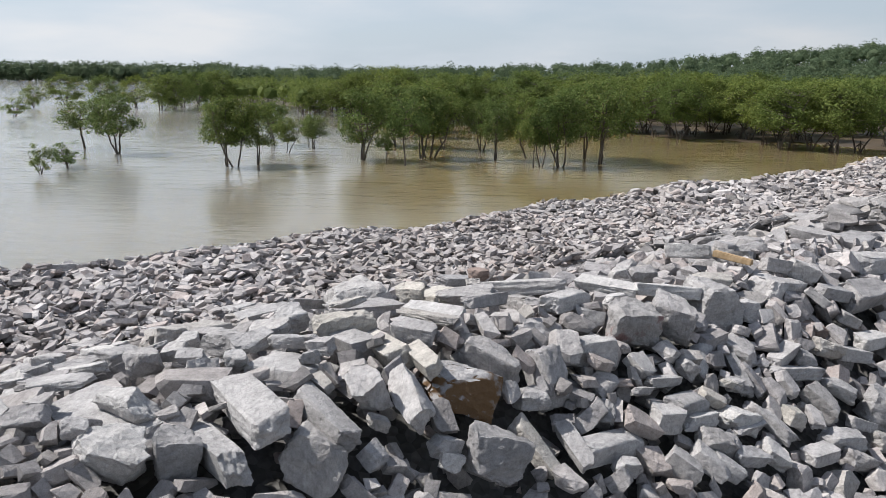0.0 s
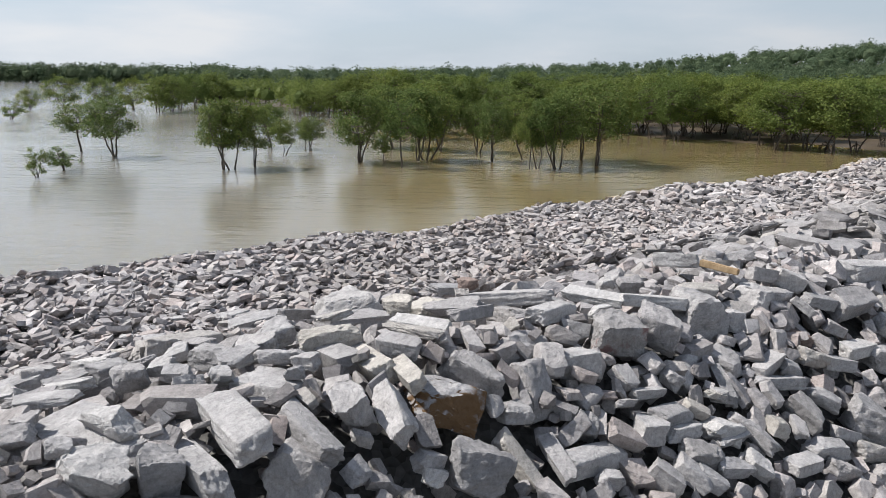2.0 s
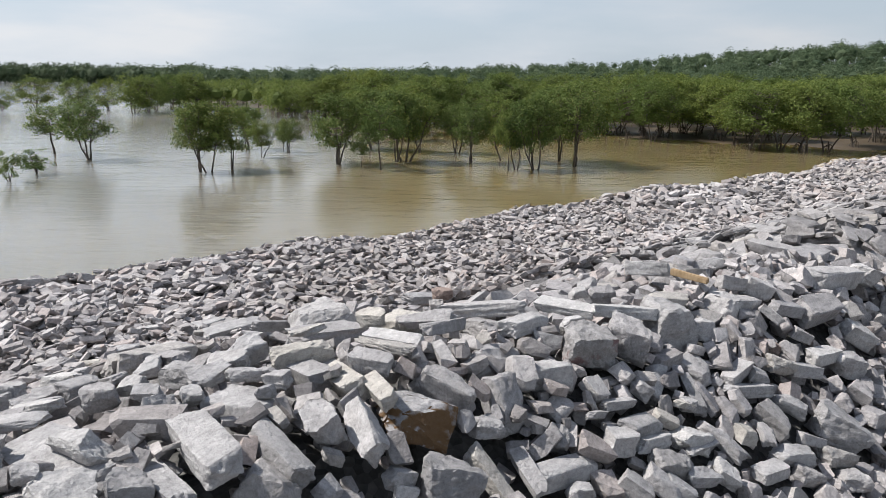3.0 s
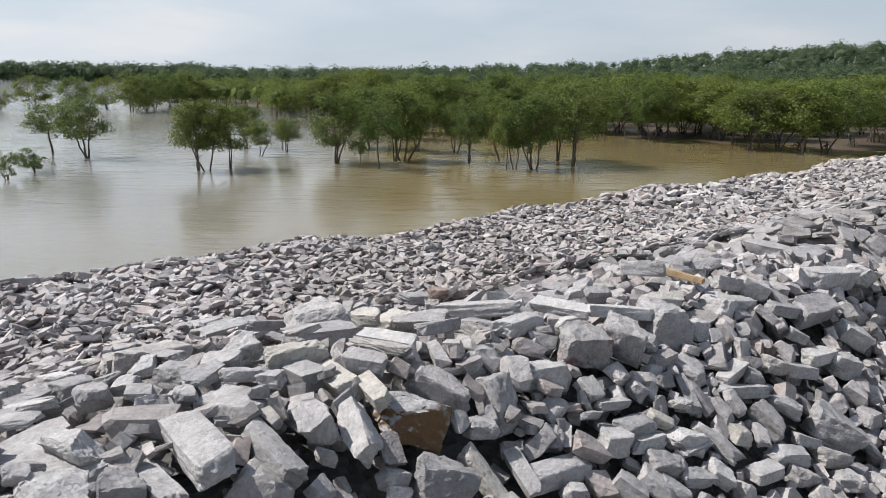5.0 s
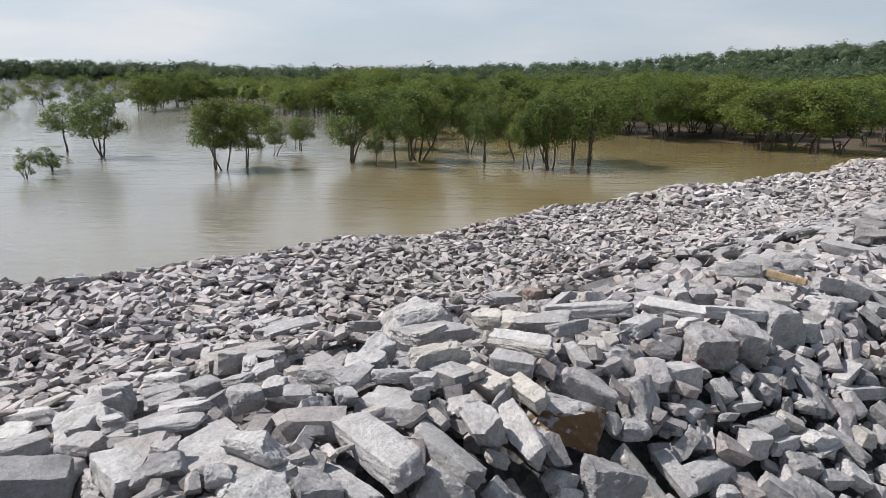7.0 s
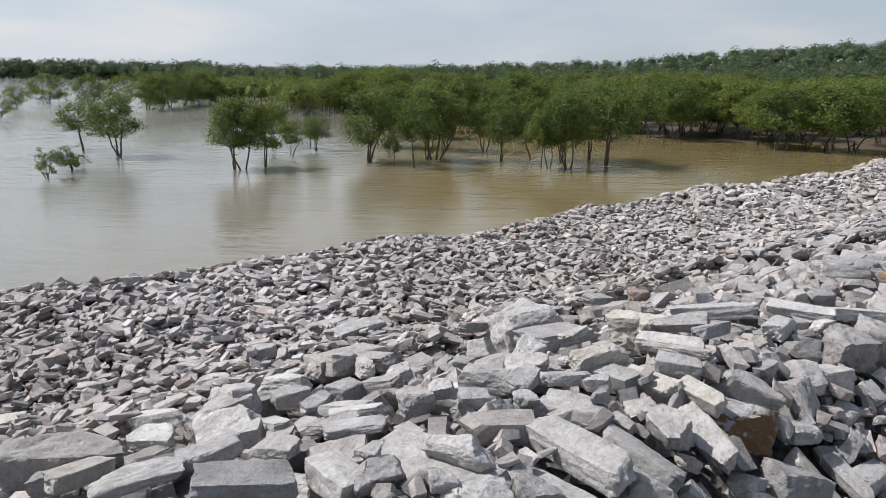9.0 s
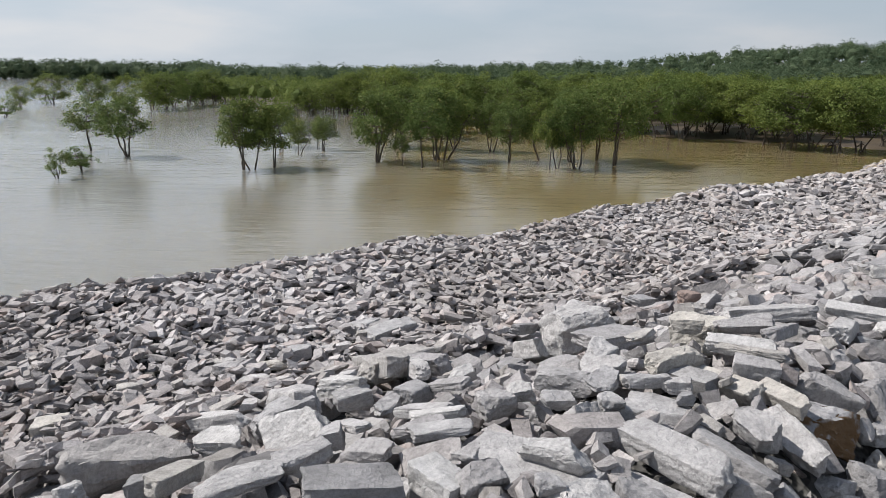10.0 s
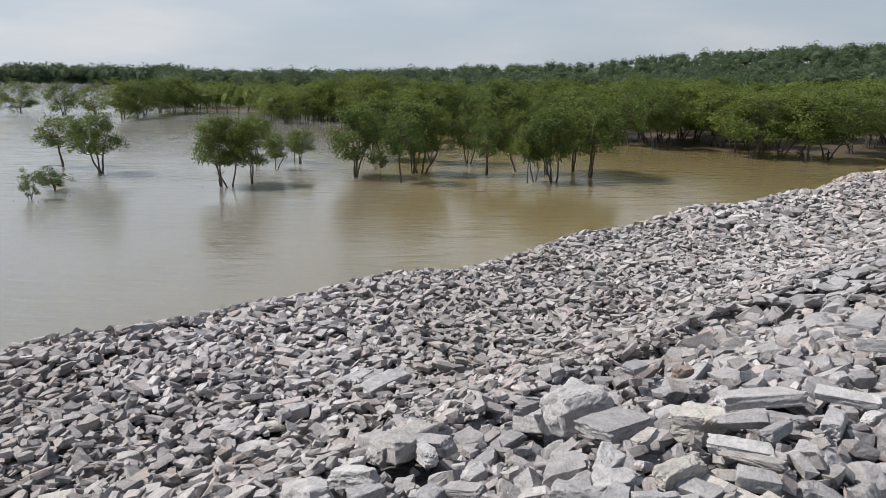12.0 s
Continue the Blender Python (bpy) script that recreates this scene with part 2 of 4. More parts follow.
    ln(swell.outputs["Fac"], gust.inputs[0]), ln(wind.outputs[0], gust.inputs[1])
    b1 = node(nt, "ShaderNodeBump", Strength=0.6, Distance=0.042)
    b2 = node(nt, "ShaderNodeBump", Strength=0.65, Distance=0.031)
    ln(gust.outputs[0], b1.inputs["Height"])
    ln(mul.outputs[0], b2.inputs["Height"])
    ln(b1.outputs[0], b2.inputs["Normal"])
    ln(b2.outputs[0], bsdf.inputs["Normal"])
    return m


def bark_material(name, dark, pale):
    m, nt, bsdf = material(name)
    ln = nt.links.new
    co = nt.nodes.new("ShaderNodeTexCoord")
    mp = node(nt, "ShaderNodeMapping", Scale=(6.0, 6.0, 1.5))
    nz = node(nt, "ShaderNodeTexNoise", Scale=3.0, Detail=7.0, Roughness=0.65)
    ln(co.outputs["Object"], mp.inputs["Vector"]), ln(mp.outputs[0], nz.inputs["Vector"])
    r = ramp_node(nt, [(0.35, dark), (0.7, pale)])
    ln(nz.outputs["Fac"], r.inputs["Fac"])
    ln(r.outputs[0], bsdf.inputs["Base Color"])
    bsdf.inputs["Roughness"].default_value = 0.9
    bp = node(nt, "ShaderNodeBump", Strength=0.6, Distance=0.02)
    ln(nz.outputs["Fac"], bp.inputs["Height"])
    ln(bp.outputs[0], bsdf.inputs["Normal"])
    return m


def leaf_material(name, stops):
    m, nt, bsdf = material(name)
    ln = nt.links.new
    geo = nt.nodes.new("ShaderNodeNewGeometry")
    info = nt.nodes.new("ShaderNodeObjectInfo")
    r = ramp_node(nt, stops)
    ln(geo.outputs["Random Per Island"], r.inputs["Fac"])
    tree_tone = ramp_node(nt, [(0.0, (0.76, 0.84, 0.86)), (0.5, (1.0, 1.0, 1.0)), (1.0, (1.16, 1.12, 0.98))])
    ln(info.outputs["Random"], tree_tone.inputs["Fac"])
    x = mix_node(nt, "MULTIPLY", 1.0)
    ln(r.outputs[0], x.inputs["A"]), ln(tree_tone.outputs[0], x.inputs["B"])
    ln(x.outputs["Result"], bsdf.inputs["Base Color"])
    bsdf.inputs["Roughness"].default_value = 0.65
    bsdf.inputs["Specular IOR Level"].default_value = 0.12
    tr = nt.nodes.new("ShaderNodeBsdfTranslucent")
    ln(x.outputs["Result"], tr.inputs["Color"])
    mx = nt.nodes.new("ShaderNodeMixShader")
    mx.inputs[0].default_value = 0.38
    out = nt.nodes["Material Output"]
    ln(bsdf.outputs[0], mx.inputs[1]), ln(tr.outputs[0], mx.inputs[2])
    ln(mx.outputs[0], out.inputs["Surface"])
    return m


def undergrowth_material():
    m, nt, bsdf = material("dark_undergrowth")
    geo = nt.nodes.new("ShaderNodeNewGeometry")
    nz = node(nt, "ShaderNodeTexNoise", Scale=0.8, Detail=8.0, Roughness=0.7)
    nt.links.new(geo.outputs["Position"], nz.inputs["Vector"])
    r = ramp_node(nt, [(0.35, (0.022, 0.034, 0.012)), (0.65, (0.060, 0.085, 0.028))])
    nt.links.new(nz.outputs["Fac"], r.inputs["Fac"])
    nt.links.new(r.outputs[0], bsdf.inputs["Base Color"])
    bsdf.inputs["Roughness"].default_value = 0.95
    return m


UNDERGROWTH = undergrowth_material()
GRAVEL, MUD, WATER = gravel_material(), mud_material(), water_material()
TIMBER = bark_material("ochre_timber", (0.24, 0.165, 0.088), (0.38, 0.275, 0.165))
BARK = bark_material("dark_wet_bark", (0.035, 0.028, 0.022), (0.13, 0.105, 0.08))
LEAF = leaf_material("mangrove_leaf", [(0.0, (0.064, 0.094, 0.026)), (0.5, (0.108, 0.148, 0.040)), (0.85, (0.154, 0.198, 0.058)), (1.0, (0.20, 0.205, 0.075))])
LEAF_DEEP = leaf_material("stand_leaf", [(0.0, (0.088, 0.120, 0.030)), (0.6, (0.134, 0.172, 0.044)), (1.0, (0.185, 0.218, 0.062))])
# distant leaves carry the bluish air haze in their base colour
LEAF_HAZED = leaf_material("hazed_far_leaf", [(0.0, (0.058, 0.090, 0.050)), (0.6, (0.092, 0.126, 0.068)), (1.0, (0.130, 0.164, 0.092))])

# ---- the rock bank: plan axes along (u) and across (v) its crest ----
DIKE = radians(36.0)
CU, SU = math.cos(DIKE), math.sin(DIKE)
PROFILE_V = [-40, -6, 0.6, 1.84, 2.3, 2.6, 2.95, 3.4, 4.0, 4.5, 5.3, 5.9, 6.9, 7.6, 8.5, 9.6, 12, 15.0, 15.8, 17.6, 20, 26, 60]
PROFILE_Z = [2.1, 2.1, 2.15, 2.55, 2.90, 3.14, 3.44, 3.70, 3.69, 3.61, 3.28, 2.95, 2.72, 2.42, 1.95, 1.66, 1.58, 1.52, 1.2, 0.05, -1.2, -1.6, -1.6]


def to_uv(x, y):
    return x * CU + y * SU, -x * SU + y * CU


def to_xy(u, v):
    return u * CU - v * SU, u * SU + v * CU


def surface(u, v):
    """Height of the stone surface of the bank."""
    u, v = np.asarray(u, float), np.asarray(v, float)
    wob = 0.35 * np.sin(u * 0.33 + 1.0) + 0.22 * np.sin(u * 0.83 + 2.0)
    edge = np.clip((v - 9) / 6, 0, 1)
    z = np.interp(v - wob * edge, PROFILE_V, PROFILE_Z)
    return z + 0.04 * np.sin(u * 1.7 + v * 0.9) + 0.03 * np.sin(u * 0.9 - v * 2.1 + 1.3)


def sunk(v):
    """How deep the gravel lies below the tops of the stones."""
    return np.interp(v, [0, 2, 3, 6.5, 8.5, 14.2, 15.2, 18], [0.22, 0.25, 0.42, 0.40, 0.15, 0.15, 0.24, 0.24])


# ---- ground and water ----
def shore(x):
    """Where the mud rises out of the water, as a distance ahead."""
    return np.interp(x, [-400, -190, -130, -95, -72, -46, -30, -8, 10, 18, 27, 34, 60, 120], [330, 315, 310, 292, 225, 138, 114, 102, 84, 68, 60, 54, 62, 90])


def ground_height(x, y):
    x, y = np.asarray(x, float), np.asarray(y, float)
    d = y - shore(x) + 2.5 * np.sin(x * 0.35) + 1.5 * np.sin(x * 0.9 + 2)
    mud = np.interp(d, [-12, 0, 6, 60, 400], [-1.6, -0.02, 0.10, 0.25, 0.6])
    hill = 10.2 * np.exp(-(((x - 145) / 47) ** 2)) * np.clip((y - 110) / 90, 0, 1)
    hill += 3.9 * np.exp(-(((x - 60) / 60) ** 2)) * np.clip((y - 190) / 90, 0, 1)
    mud = mud + hill
    u, v = to_uv(x, y)
    bank = surface(u, v) - sunk(v)
    bank = np.where(u > 70, np.minimum(bank, bank - (u - 70) * 0.1), bank)
    return np.where(v < 20, np.maximum(bank, -1.6), np.maximum(mud, -1.6))


def build_ground():
    def axis(lo, hi, fine_lo, fine_hi, step):
        mid = np.arange(fine_lo, fine_hi, step)
        a = fine_lo - np.geomspace(step, fine_lo - lo, 40)[::-1]
        b = fine_hi + np.geomspace(step, hi - fine_hi, 40)
        return np.concatenate([a, mid, b])
    # rows and columns laid along the bank, spreading out to the horizon
    us, vs = axis(-2600, 2600, -8, 50, 0.5), axis(-2600, 2600, -4, 20, 0.25)
    U, V = np.meshgrid(us, vs)
    X, Y = to_xy(U, V)
    Z = ground_height(X, Y)
    n, m = len(vs), len(us)
    verts = np.stack([X.ravel(), Y.ravel(), Z.ravel()], 1)
    i = np.arange(n * m).reshape(n, m)
    quads = np.stack([i[:-1, :-1], i[:-1, 1:], i[1:, 1:], i[1:, :-1]], -1).reshape(-1, 4)
    me = bpy.data.meshes.new("ground")
    me.from_pydata(verts.tolist(), [], quads.tolist())
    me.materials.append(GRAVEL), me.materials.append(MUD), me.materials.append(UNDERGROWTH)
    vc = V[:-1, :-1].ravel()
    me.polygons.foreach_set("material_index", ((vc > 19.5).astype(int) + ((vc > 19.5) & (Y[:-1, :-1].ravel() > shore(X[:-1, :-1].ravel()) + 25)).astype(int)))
    me.polygons.foreach_set("use_smooth", np.ones(len(quads), bool))
    me.update()
    ob = tagged(new("ground", me), "gravel bank coloured dark as shade between stones, brown tidal mud flats", "ground", kind="structure")
    return ob


GROUND = build_ground()


def build_water():
    me = bpy.data.meshes.new("water")
    a, b = to_xy(-2500, 12), to_xy(2500, 12)
    c, d = to_xy(2500, 2500), to_xy(-2500, 2500)
    me.from_pydata([(*a, 0), (*b, 0), (*c, 0), (*d, 0)], [], [(0, 1, 2, 3)])
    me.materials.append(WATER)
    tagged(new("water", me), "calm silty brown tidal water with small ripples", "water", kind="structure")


build_water()


# ---- rock shapes ----
def chipped_block(rng, cuts, spread, least=0.66):
    """A block of unit size, its corners and edges knocked off by flat breaks."""
    bm = bmesh.new()
    bmesh.ops.create_cube(bm, size=1.0)
    for v in bm.verts:
        v.co += Vector(rng.uniform(-spread, spread, 3))
    for k in range(cuts):
        n = Vector(rng.normal(0, 1, 3)).normalized()
        if k % 2 == 0:
            n[int(rng.integers(3))] *= 0.15
            n.normalize()
        reach = max(n.dot(v.co) for v in bm.verts)
        geom = bm.verts[:] + bm.edges[:] + bm.faces[:]
        bmesh.ops.bisect_plane(bm, geom=geom, plane_co=n * reach * rng.uniform(least, least + 0.22), plane_no=n, clear_outer=True)
        bmesh.ops.holes_fill(bm, edges=[e for e in bm.edges if e.is_boundary])
    kept = []
    for v in bm.verts:
        if all((v.co - w).length > 0.05 for w in kept):
            kept.append(v.co.copy())
    bm.free()
    lo = [min(c[i] for c in kept) for i in range(3)]
    hi = [max(c[i] for c in kept) for i in range(3)]
    bm = bmesh.new()
    for c in kept:
        bm.verts.new([(c[i] - (lo[i] + hi[i]) / 2) / (hi[i] - lo[i]) for i in range(3)])
    hull = bmesh.ops.convex_hull(bm, input=bm.verts)
    dead = {g for g in hull["geom_interior"] + hull["geom_unused"] if isinstance(g, bmesh.types.BMVert)}
    bmesh.ops.delete(bm, geom=list(dead), context="VERTS")
    bmesh.ops.recalc_face_normals(bm, faces=bm.faces)
    return bm


def as_arrays(bm):
    t = bm.copy()
    bmesh.ops.triangulate(t, faces=t.faces)
    t.verts.ensure_lookup_table()
    verts = np.array([v.co[:] for v in t.verts])
    tris = np.array([[v.index for v in f.verts] for f in t.faces])
    t.free()
    return verts, tris


def weathered(bm, seed, reach, rough, chips):
    """The same block with an uneven, flaked surface and chips knocked out of its edges."""
    w = bm.copy()
    for _ in range(6):
        long_edges = [e for e in w.edges if e.calc_length() > reach]
        if not long_edges:
            break
        bmesh.ops.subdivide_edges(w, edges=long_edges, cuts=1)
        bmesh.ops.triangulate(w, faces=w.faces)
    w.normal_update()
    arris = {v for e in w.edges if len(e.link_faces) == 2 and e.calc_face_angle() > 0.42 for v in e.verts}
    off = Vector((seed * 3.7, seed * 1.3, seed * 2.1))
    moved = []
    for v in w.verts:
        a = noise.fractal(v.co * 2.0 + off, 1.0, 2.0, 3)
        b = noise.fractal(v.co * 7.0 + off, 0.8, 2.1, 3)
        flake = noise.noise(Vector((v.co.x * 1.6, v.co.y * 1.6, v.co.z * 4.0)) + off)
        d = rough * (1.1 * a + 0.7 * b + 0.7 * math.floor(flake * 3.0) / 3.0)
        if v in arris:
            d -= chips * (0.25 + 1.6 * max(0.0, noise.noise(v.co * 5.5 + off) + 0.12))
        moved.append(v.co + v.normal * d)
    for v, c in zip(w.verts, moved):
        v.co = c
    return w


def rock_mesh(bm, name, mat):
    me = bpy.data.meshes.new(name)
    bm.to_mesh(me)
    me.materials.append(mat)
    me.polygons.foreach_set("use_smooth", np.ones(len(me.polygons), bool))
    me.set_sharp_from_angle(angle=radians(29))
    return me


RNG = np.random.default_rng(11)
HULLS, MIDS, FINES, BIGS = [], [], [], []
for k in range(28):
    # the first half are split slabs and blocks, the rest rougher lumps
    block = chipped_block(RNG, 3 + k % 3, 0.10, 0.76) if k < 9 else chipped_block(RNG, 6 + k % 5, 0.19, 0.64)
    HULLS.append(as_arrays(block))
    mid = weathered(block, k, 0.27, 0.030, 0.022)
    MIDS.append(as_arrays(mid))
    mid.free()
    mid = weathered(block, k, 0.24, 0.030, 0.024)
    FINES.append(as_arrays(mid))
    mid.free()
    big = weathered(block, k + 50, 0.085, 0.025 if k < 9 else 0.044, 0.034)
    BIGS.append(rock_mesh(big, "boulder", STONE))
    big.free()
    block.free()

MID_MESHES = []
for verts, tris in MIDS:
    me = bpy.data.meshes.new("stone")
    me.from_pydata(verts.tolist(), [], tris.tolist())
    me.materials.append(STONE_PIECE)
    MID_MESHES.append(me)
# simpler chips for the small rubble
for k in range(14):
    block = chipped_block(RNG, 2 + k % 3, 0.22)
    HULLS.append(as_arrays(block))
    block.free()
CHIPS = (28, 42)

# ---- piling stones: each comes to rest on those already there ----
CELL = 0.04
U0, V0, NU, NV = -9.0, -6.0, 1550, 610
gu, gv = np.meshgrid(U0 + CELL * np.arange(NU), V0 + CELL * np.arange(NV), indexing="ij")
TARGET = surface(gu, gv)
# a hollow below the rust-stained boulder stays free of stones
HOLLOW = to_uv(0.33, 3.66)
TARGET = TARGET - 0.30 * (np.hypot(gu - HOLLOW[0], gv - HOLLOW[1]) < 0.19)
PILE = np.minimum(TARGET, surface(gu, gv)) - sunk(gv)


def turned(size, yaw, tip, roll, slope):
    r = Matrix.Rotation(slope, 3, "X") @ Matrix.Rotation(yaw, 3, "Z") @ Matrix.Rotation(tip, 3, "Y") @ Matrix.Rotation(roll, 3, "X")
    return np.array(r), np.array(size)


def envelope(shape, rot, size, u, v):
    verts, tris = HULLS[shape]
    p = (verts * size) @ rot.T
    lo, hi = p.min(0), p.max(0)
    i0, i1 = int((u + lo[0] - U0) / CELL) , int((u + hi[0] - U0) / CELL) + 2
    j0, j1 = int((v + lo[1] - V0) / CELL) , int((v + hi[1] - V0) / CELL) + 2
    if i0 < 0 or j0 < 0 or i1 >= NU or j1 >= NV:
        return None
    a, b, c = p[tris[:, 0]], p[tris[:, 1]], p[tris[:, 2]]
    n = np.cross(b - a, c - a)
    n /= np.linalg.norm(n, axis=1)[:, None] + 1e-12
    d = (n * a).sum(1)
    x, y = gu[i0:i1, j0:j1] - u, gv[i0:i1, j0:j1] - v
    upm, dnm = n[:, 2] > 0.02, n[:, 2] < -0.02
    up = ((d[upm] - x[..., None] * n[upm, 0] - y[..., None] * n[upm, 1]) / n[upm, 2]).min(-1)
    dn = ((d[dnm] - x[..., None] * n[dnm, 0] - y[..., None] * n[dnm, 1]) / n[dnm, 2]).max(-1)
    return i0, i1, j0, j1, up, dn, up > dn


def settle(shape, rot, size, u, v, bite=82, z=None):
    """Lets a stone down onto the pile; returns its height and how far it stands above the wanted surface."""
    e = envelope(shape, rot, size, u, v)
    if e is None:
        return None
    i0, i1, j0, j1, up, dn, inside = e
    if inside.sum() < 1:
        return None
    gap = (PILE[i0:i1, j0:j1] - dn)[inside]
    z = float(np.percentile(gap, bite)) if z is None else z
    over = float(((up + z) - TARGET[i0:i1, j0:j1])[inside].max())
    return z, over, (i0, i1, j0, j1, up + z, inside)


def lay(e):
    i0, i1, j0, j1, top, inside = e
    part_ = PILE[i0:i1, j0:j1]
    part_[inside] = np.maximum(part_[inside], top[inside])


def slope_at(v):
    z = np.interp([v - 0.2, v + 0.2], PROFILE_V, PROFILE_Z)
    return math.atan2(z[1] - z[0], 0.4)


TURN_UV = Matrix.Rotation(DIKE, 4, "Z")
SPIN = np.array(TURN_UV.to_3x3())


def stone_matrix(rot, size, u, v, z):
    x, y = to_xy(u, v)
    m = Matrix(SPIN @ rot).to_4x4() @ Matrix.Diagonal((*size, 1))
    m.translation = (x, y, z)
    return m


def scatter(rng, count, ulo, uhi, vlo, vhi, size_of, proud, tilt, tries=3, bite=82, shapes=(7, 28)):
    """Fills a stretch of the bank with stones; the lowest of a few places is taken each time."""
    made = []
    for _ in range(count):
        best = None
        s = size_of()
        shape = int(rng.integers(*shapes))
        yaw, tip, roll = rng.uniform(0, 2 * math.pi), rng.normal(0, tilt), rng.normal(0, tilt)
        for _t in range(tries):
            u, v = rng.uniform(ulo, uhi), rng.uniform(vlo, vhi)
            i, j = int((u - U0) / CELL), int((v - V0) / CELL)
            low = PILE[i, j] - TARGET[i, j]
            if best is None or low < best[0]:
                best = (low, u, v)
        _l, u, v = best
        rot, size = turned(s, yaw, tip, roll, slope_at(v))
        got = settle(shape, rot, size, u, v, bite)
        if got is None or got[1] > proud + 0.3 * s[2]:
            continue
        lay(got[2])
        made.append((shape, rot, size, u, v, got[0]))
    return made


def joined(name, stones, shapes, label, category, mat=None, smooth=False):
    """Many small stones as one mesh of stuff."""
    vs, fs, base = [], [], 0
    for shape, rot, size, u, v, z in stones:
        verts, tris = shapes[shape]
        p = (verts * size) @ (SPIN @ rot).T
        x, y = to_xy(u, v)
        vs.append(p + np.array((x, y, z)))
        fs.append(tris + base)
        base += len(verts)
    V, F = np.concatenate(vs), np.concatenate(fs)
    me = bpy.data.meshes.new(name)
    me.vertices.add(len(V)), me.loops.add(len(F) * 3), me.polygons.add(len(F))
    me.vertices.foreach_set("co", V.ravel())
    me.loops.foreach_set("vertex_index", F.ravel())
    me.polygons.foreach_set("loop_start", np.arange(len(F)) * 3)
    me.polygons.foreach_set("loop_total", np.full(len(F), 3))
    me.polygons.foreach_set("use_smooth", np.full(len(F), smooth, bool))
    me.update(calc_edges=True)
    if smooth:
        me.set_sharp_from_angle(angle=radians(30))
    me.materials.append(mat or STONE_MANY)
    return tagged(new(name, me), label, category, kind="stuff")


# boulders that stand out, each at its own place: x, y, z of the middle, length, width, thickness, turn, rise, roll
def boulder(x, y, z, length, width, thick, yaw, rise, roll, shape, name="boulder", mat=None, label="angular grey quarry boulder lying on the crest"):
    r = Matrix.Rotation(radians(yaw), 3, "Z") @ Matrix.Rotation(-radians(rise), 3, "Y") @ Matrix.Rotation(radians(roll), 3, "X")
    rot = SPIN.T @ np.array(r)
    u, v = to_uv(x, y)
    got = settle(shape, rot, np.array((length, width, thick)), u, v, z=z)
    if got is not None:
        lay(got[2])
    me = BIGS[shape]
    if mat is not None:
        me = me.copy()
        me.materials.clear()
        me.materials.append(mat)
    ob = new(name, me)
    ob.matrix_world = Matrix.Translation((x, y, z)) @ r.to_4x4() @ Matrix.Diagonal((length, width, thick, 1))
    return tagged(ob, label, "boulder", "crest boulders")


def tan_boulder(*a):
    boulder(*a, "tan_boulder", STONE_TAN, "pale tan streaked boulder among grey rocks")


def rust_boulder(*a):
    boulder(*a, "rust_stained_boulder", STONE_RUST, "grey boulder with a large rust-brown stained face")


def red_boulder(*a):
    boulder(*a, "red_marked_boulder", STONE_RED, "dark grey boulder with faint red markings on its face")


def brown_boulder(*a):
    boulder(*a, "red_brown_boulder", STONE_BROWN, "small red-brown stone among grey boulders")


def timber_block(x, y, z, length, width, thick, yaw, rise, roll, shape):
    bm = bmesh.new()
    bmesh.ops.create_cube(bm, size=1.0)
    for w in bm.verts:
        w.co = Vector((w.co.x * length, w.co.y * width * 0.6, w.co.z * thick * 0.8))
        if w.co.x > 0:
            w.co.z *= 0.85
    bmesh.ops.bevel(bm, geom=bm.edges[:], offset=0.008, segments=2, affect="EDGES")
    me = bpy.data.meshes.new("timber_block")
    bm.to_mesh(me)
    bm.free()
    me.materials.append(TIMBER)
    ob = new("timber_block", me)
    ob.matrix_world = Matrix.Translation((x, y, z + 0.03)) @ Matrix.Rotation(radians(yaw), 4, "Z") @ Matrix.Rotation(-radians(rise), 4, "Y")
    tagged(ob, "short ochre-brown block of wood lying among boulders", "wood block")


tan_boulder(-0.64, 4.36, 3.73, 0.43, 0.17, 0.15, 27, 4, 3, 22)
boulder(-1.53, 2.95, 3.56, 0.36, 0.28, 0.28, 10, -14, 13, 15)
boulder(-1.26, 3.04, 3.53, 0.22, 0.20, 0.27, 29, -6, 3, 26)
boulder(-0.63, 3.24, 3.40, 0.34, 0.29, 0.28, -6, -25, -16, 22)
boulder(-0.33, 3.49, 3.47, 0.12, 0.10, 0.09, 14, -14, -4, 19)
boulder(-0.98, 3.35, 3.64, 0.65, 0.23, 0.15, -54, 0, 4, 0)
boulder(-1.20, 3.24, 3.50, 0.85, 0.15, 0.18, -48, 1, 4, 1)
boulder(-0.62, 3.46, 3.53, 0.51, 0.17, 0.15, -46, -14, -9, 2)
boulder(-0.40, 3.64, 3.60, 0.32, 0.21, 0.23, -65, -9, 17, 15)
boulder(-0.15, 3.67, 3.53, 0.43, 0.18, 0.21, -69, -17, 44, 9)
rust_boulder(0.12, 3.98, 3.45, 0.47, 0.32, 0.41, 18, -20, 79, 16)
tan_boulder(-0.39, 4.26, 3.61, 0.70, 0.18, 0.19, -58, 5, 24, 6)
tan_boulder(-0.09, 3.96, 3.65, 0.34, 0.12, 0.13, -63, -1, 22, 3)
boulder(0.30, 4.20, 3.54, 0.46, 0.18, 0.27, -23, -19, 19, 11)
boulder(0.66, 4.63, 3.54, 0.48, 0.25, 0.21, 36, -11, 20, 13)
boulder(-0.03, 4.68, 3.70, 0.48, 0.15, 0.11, -28, 1, 8, 4)
boulder(0.72, 4.26, 3.42, 0.42, 0.26, 0.21, -53, -55, -4, 22)
boulder(1.05, 4.57, 3.46, 0.33, 0.20, 0.23, 10, 5, -2, 17)
red_boulder(1.42, 4.99, 3.51, 0.42, 0.36, 0.36, 15, -10, 8, 24)
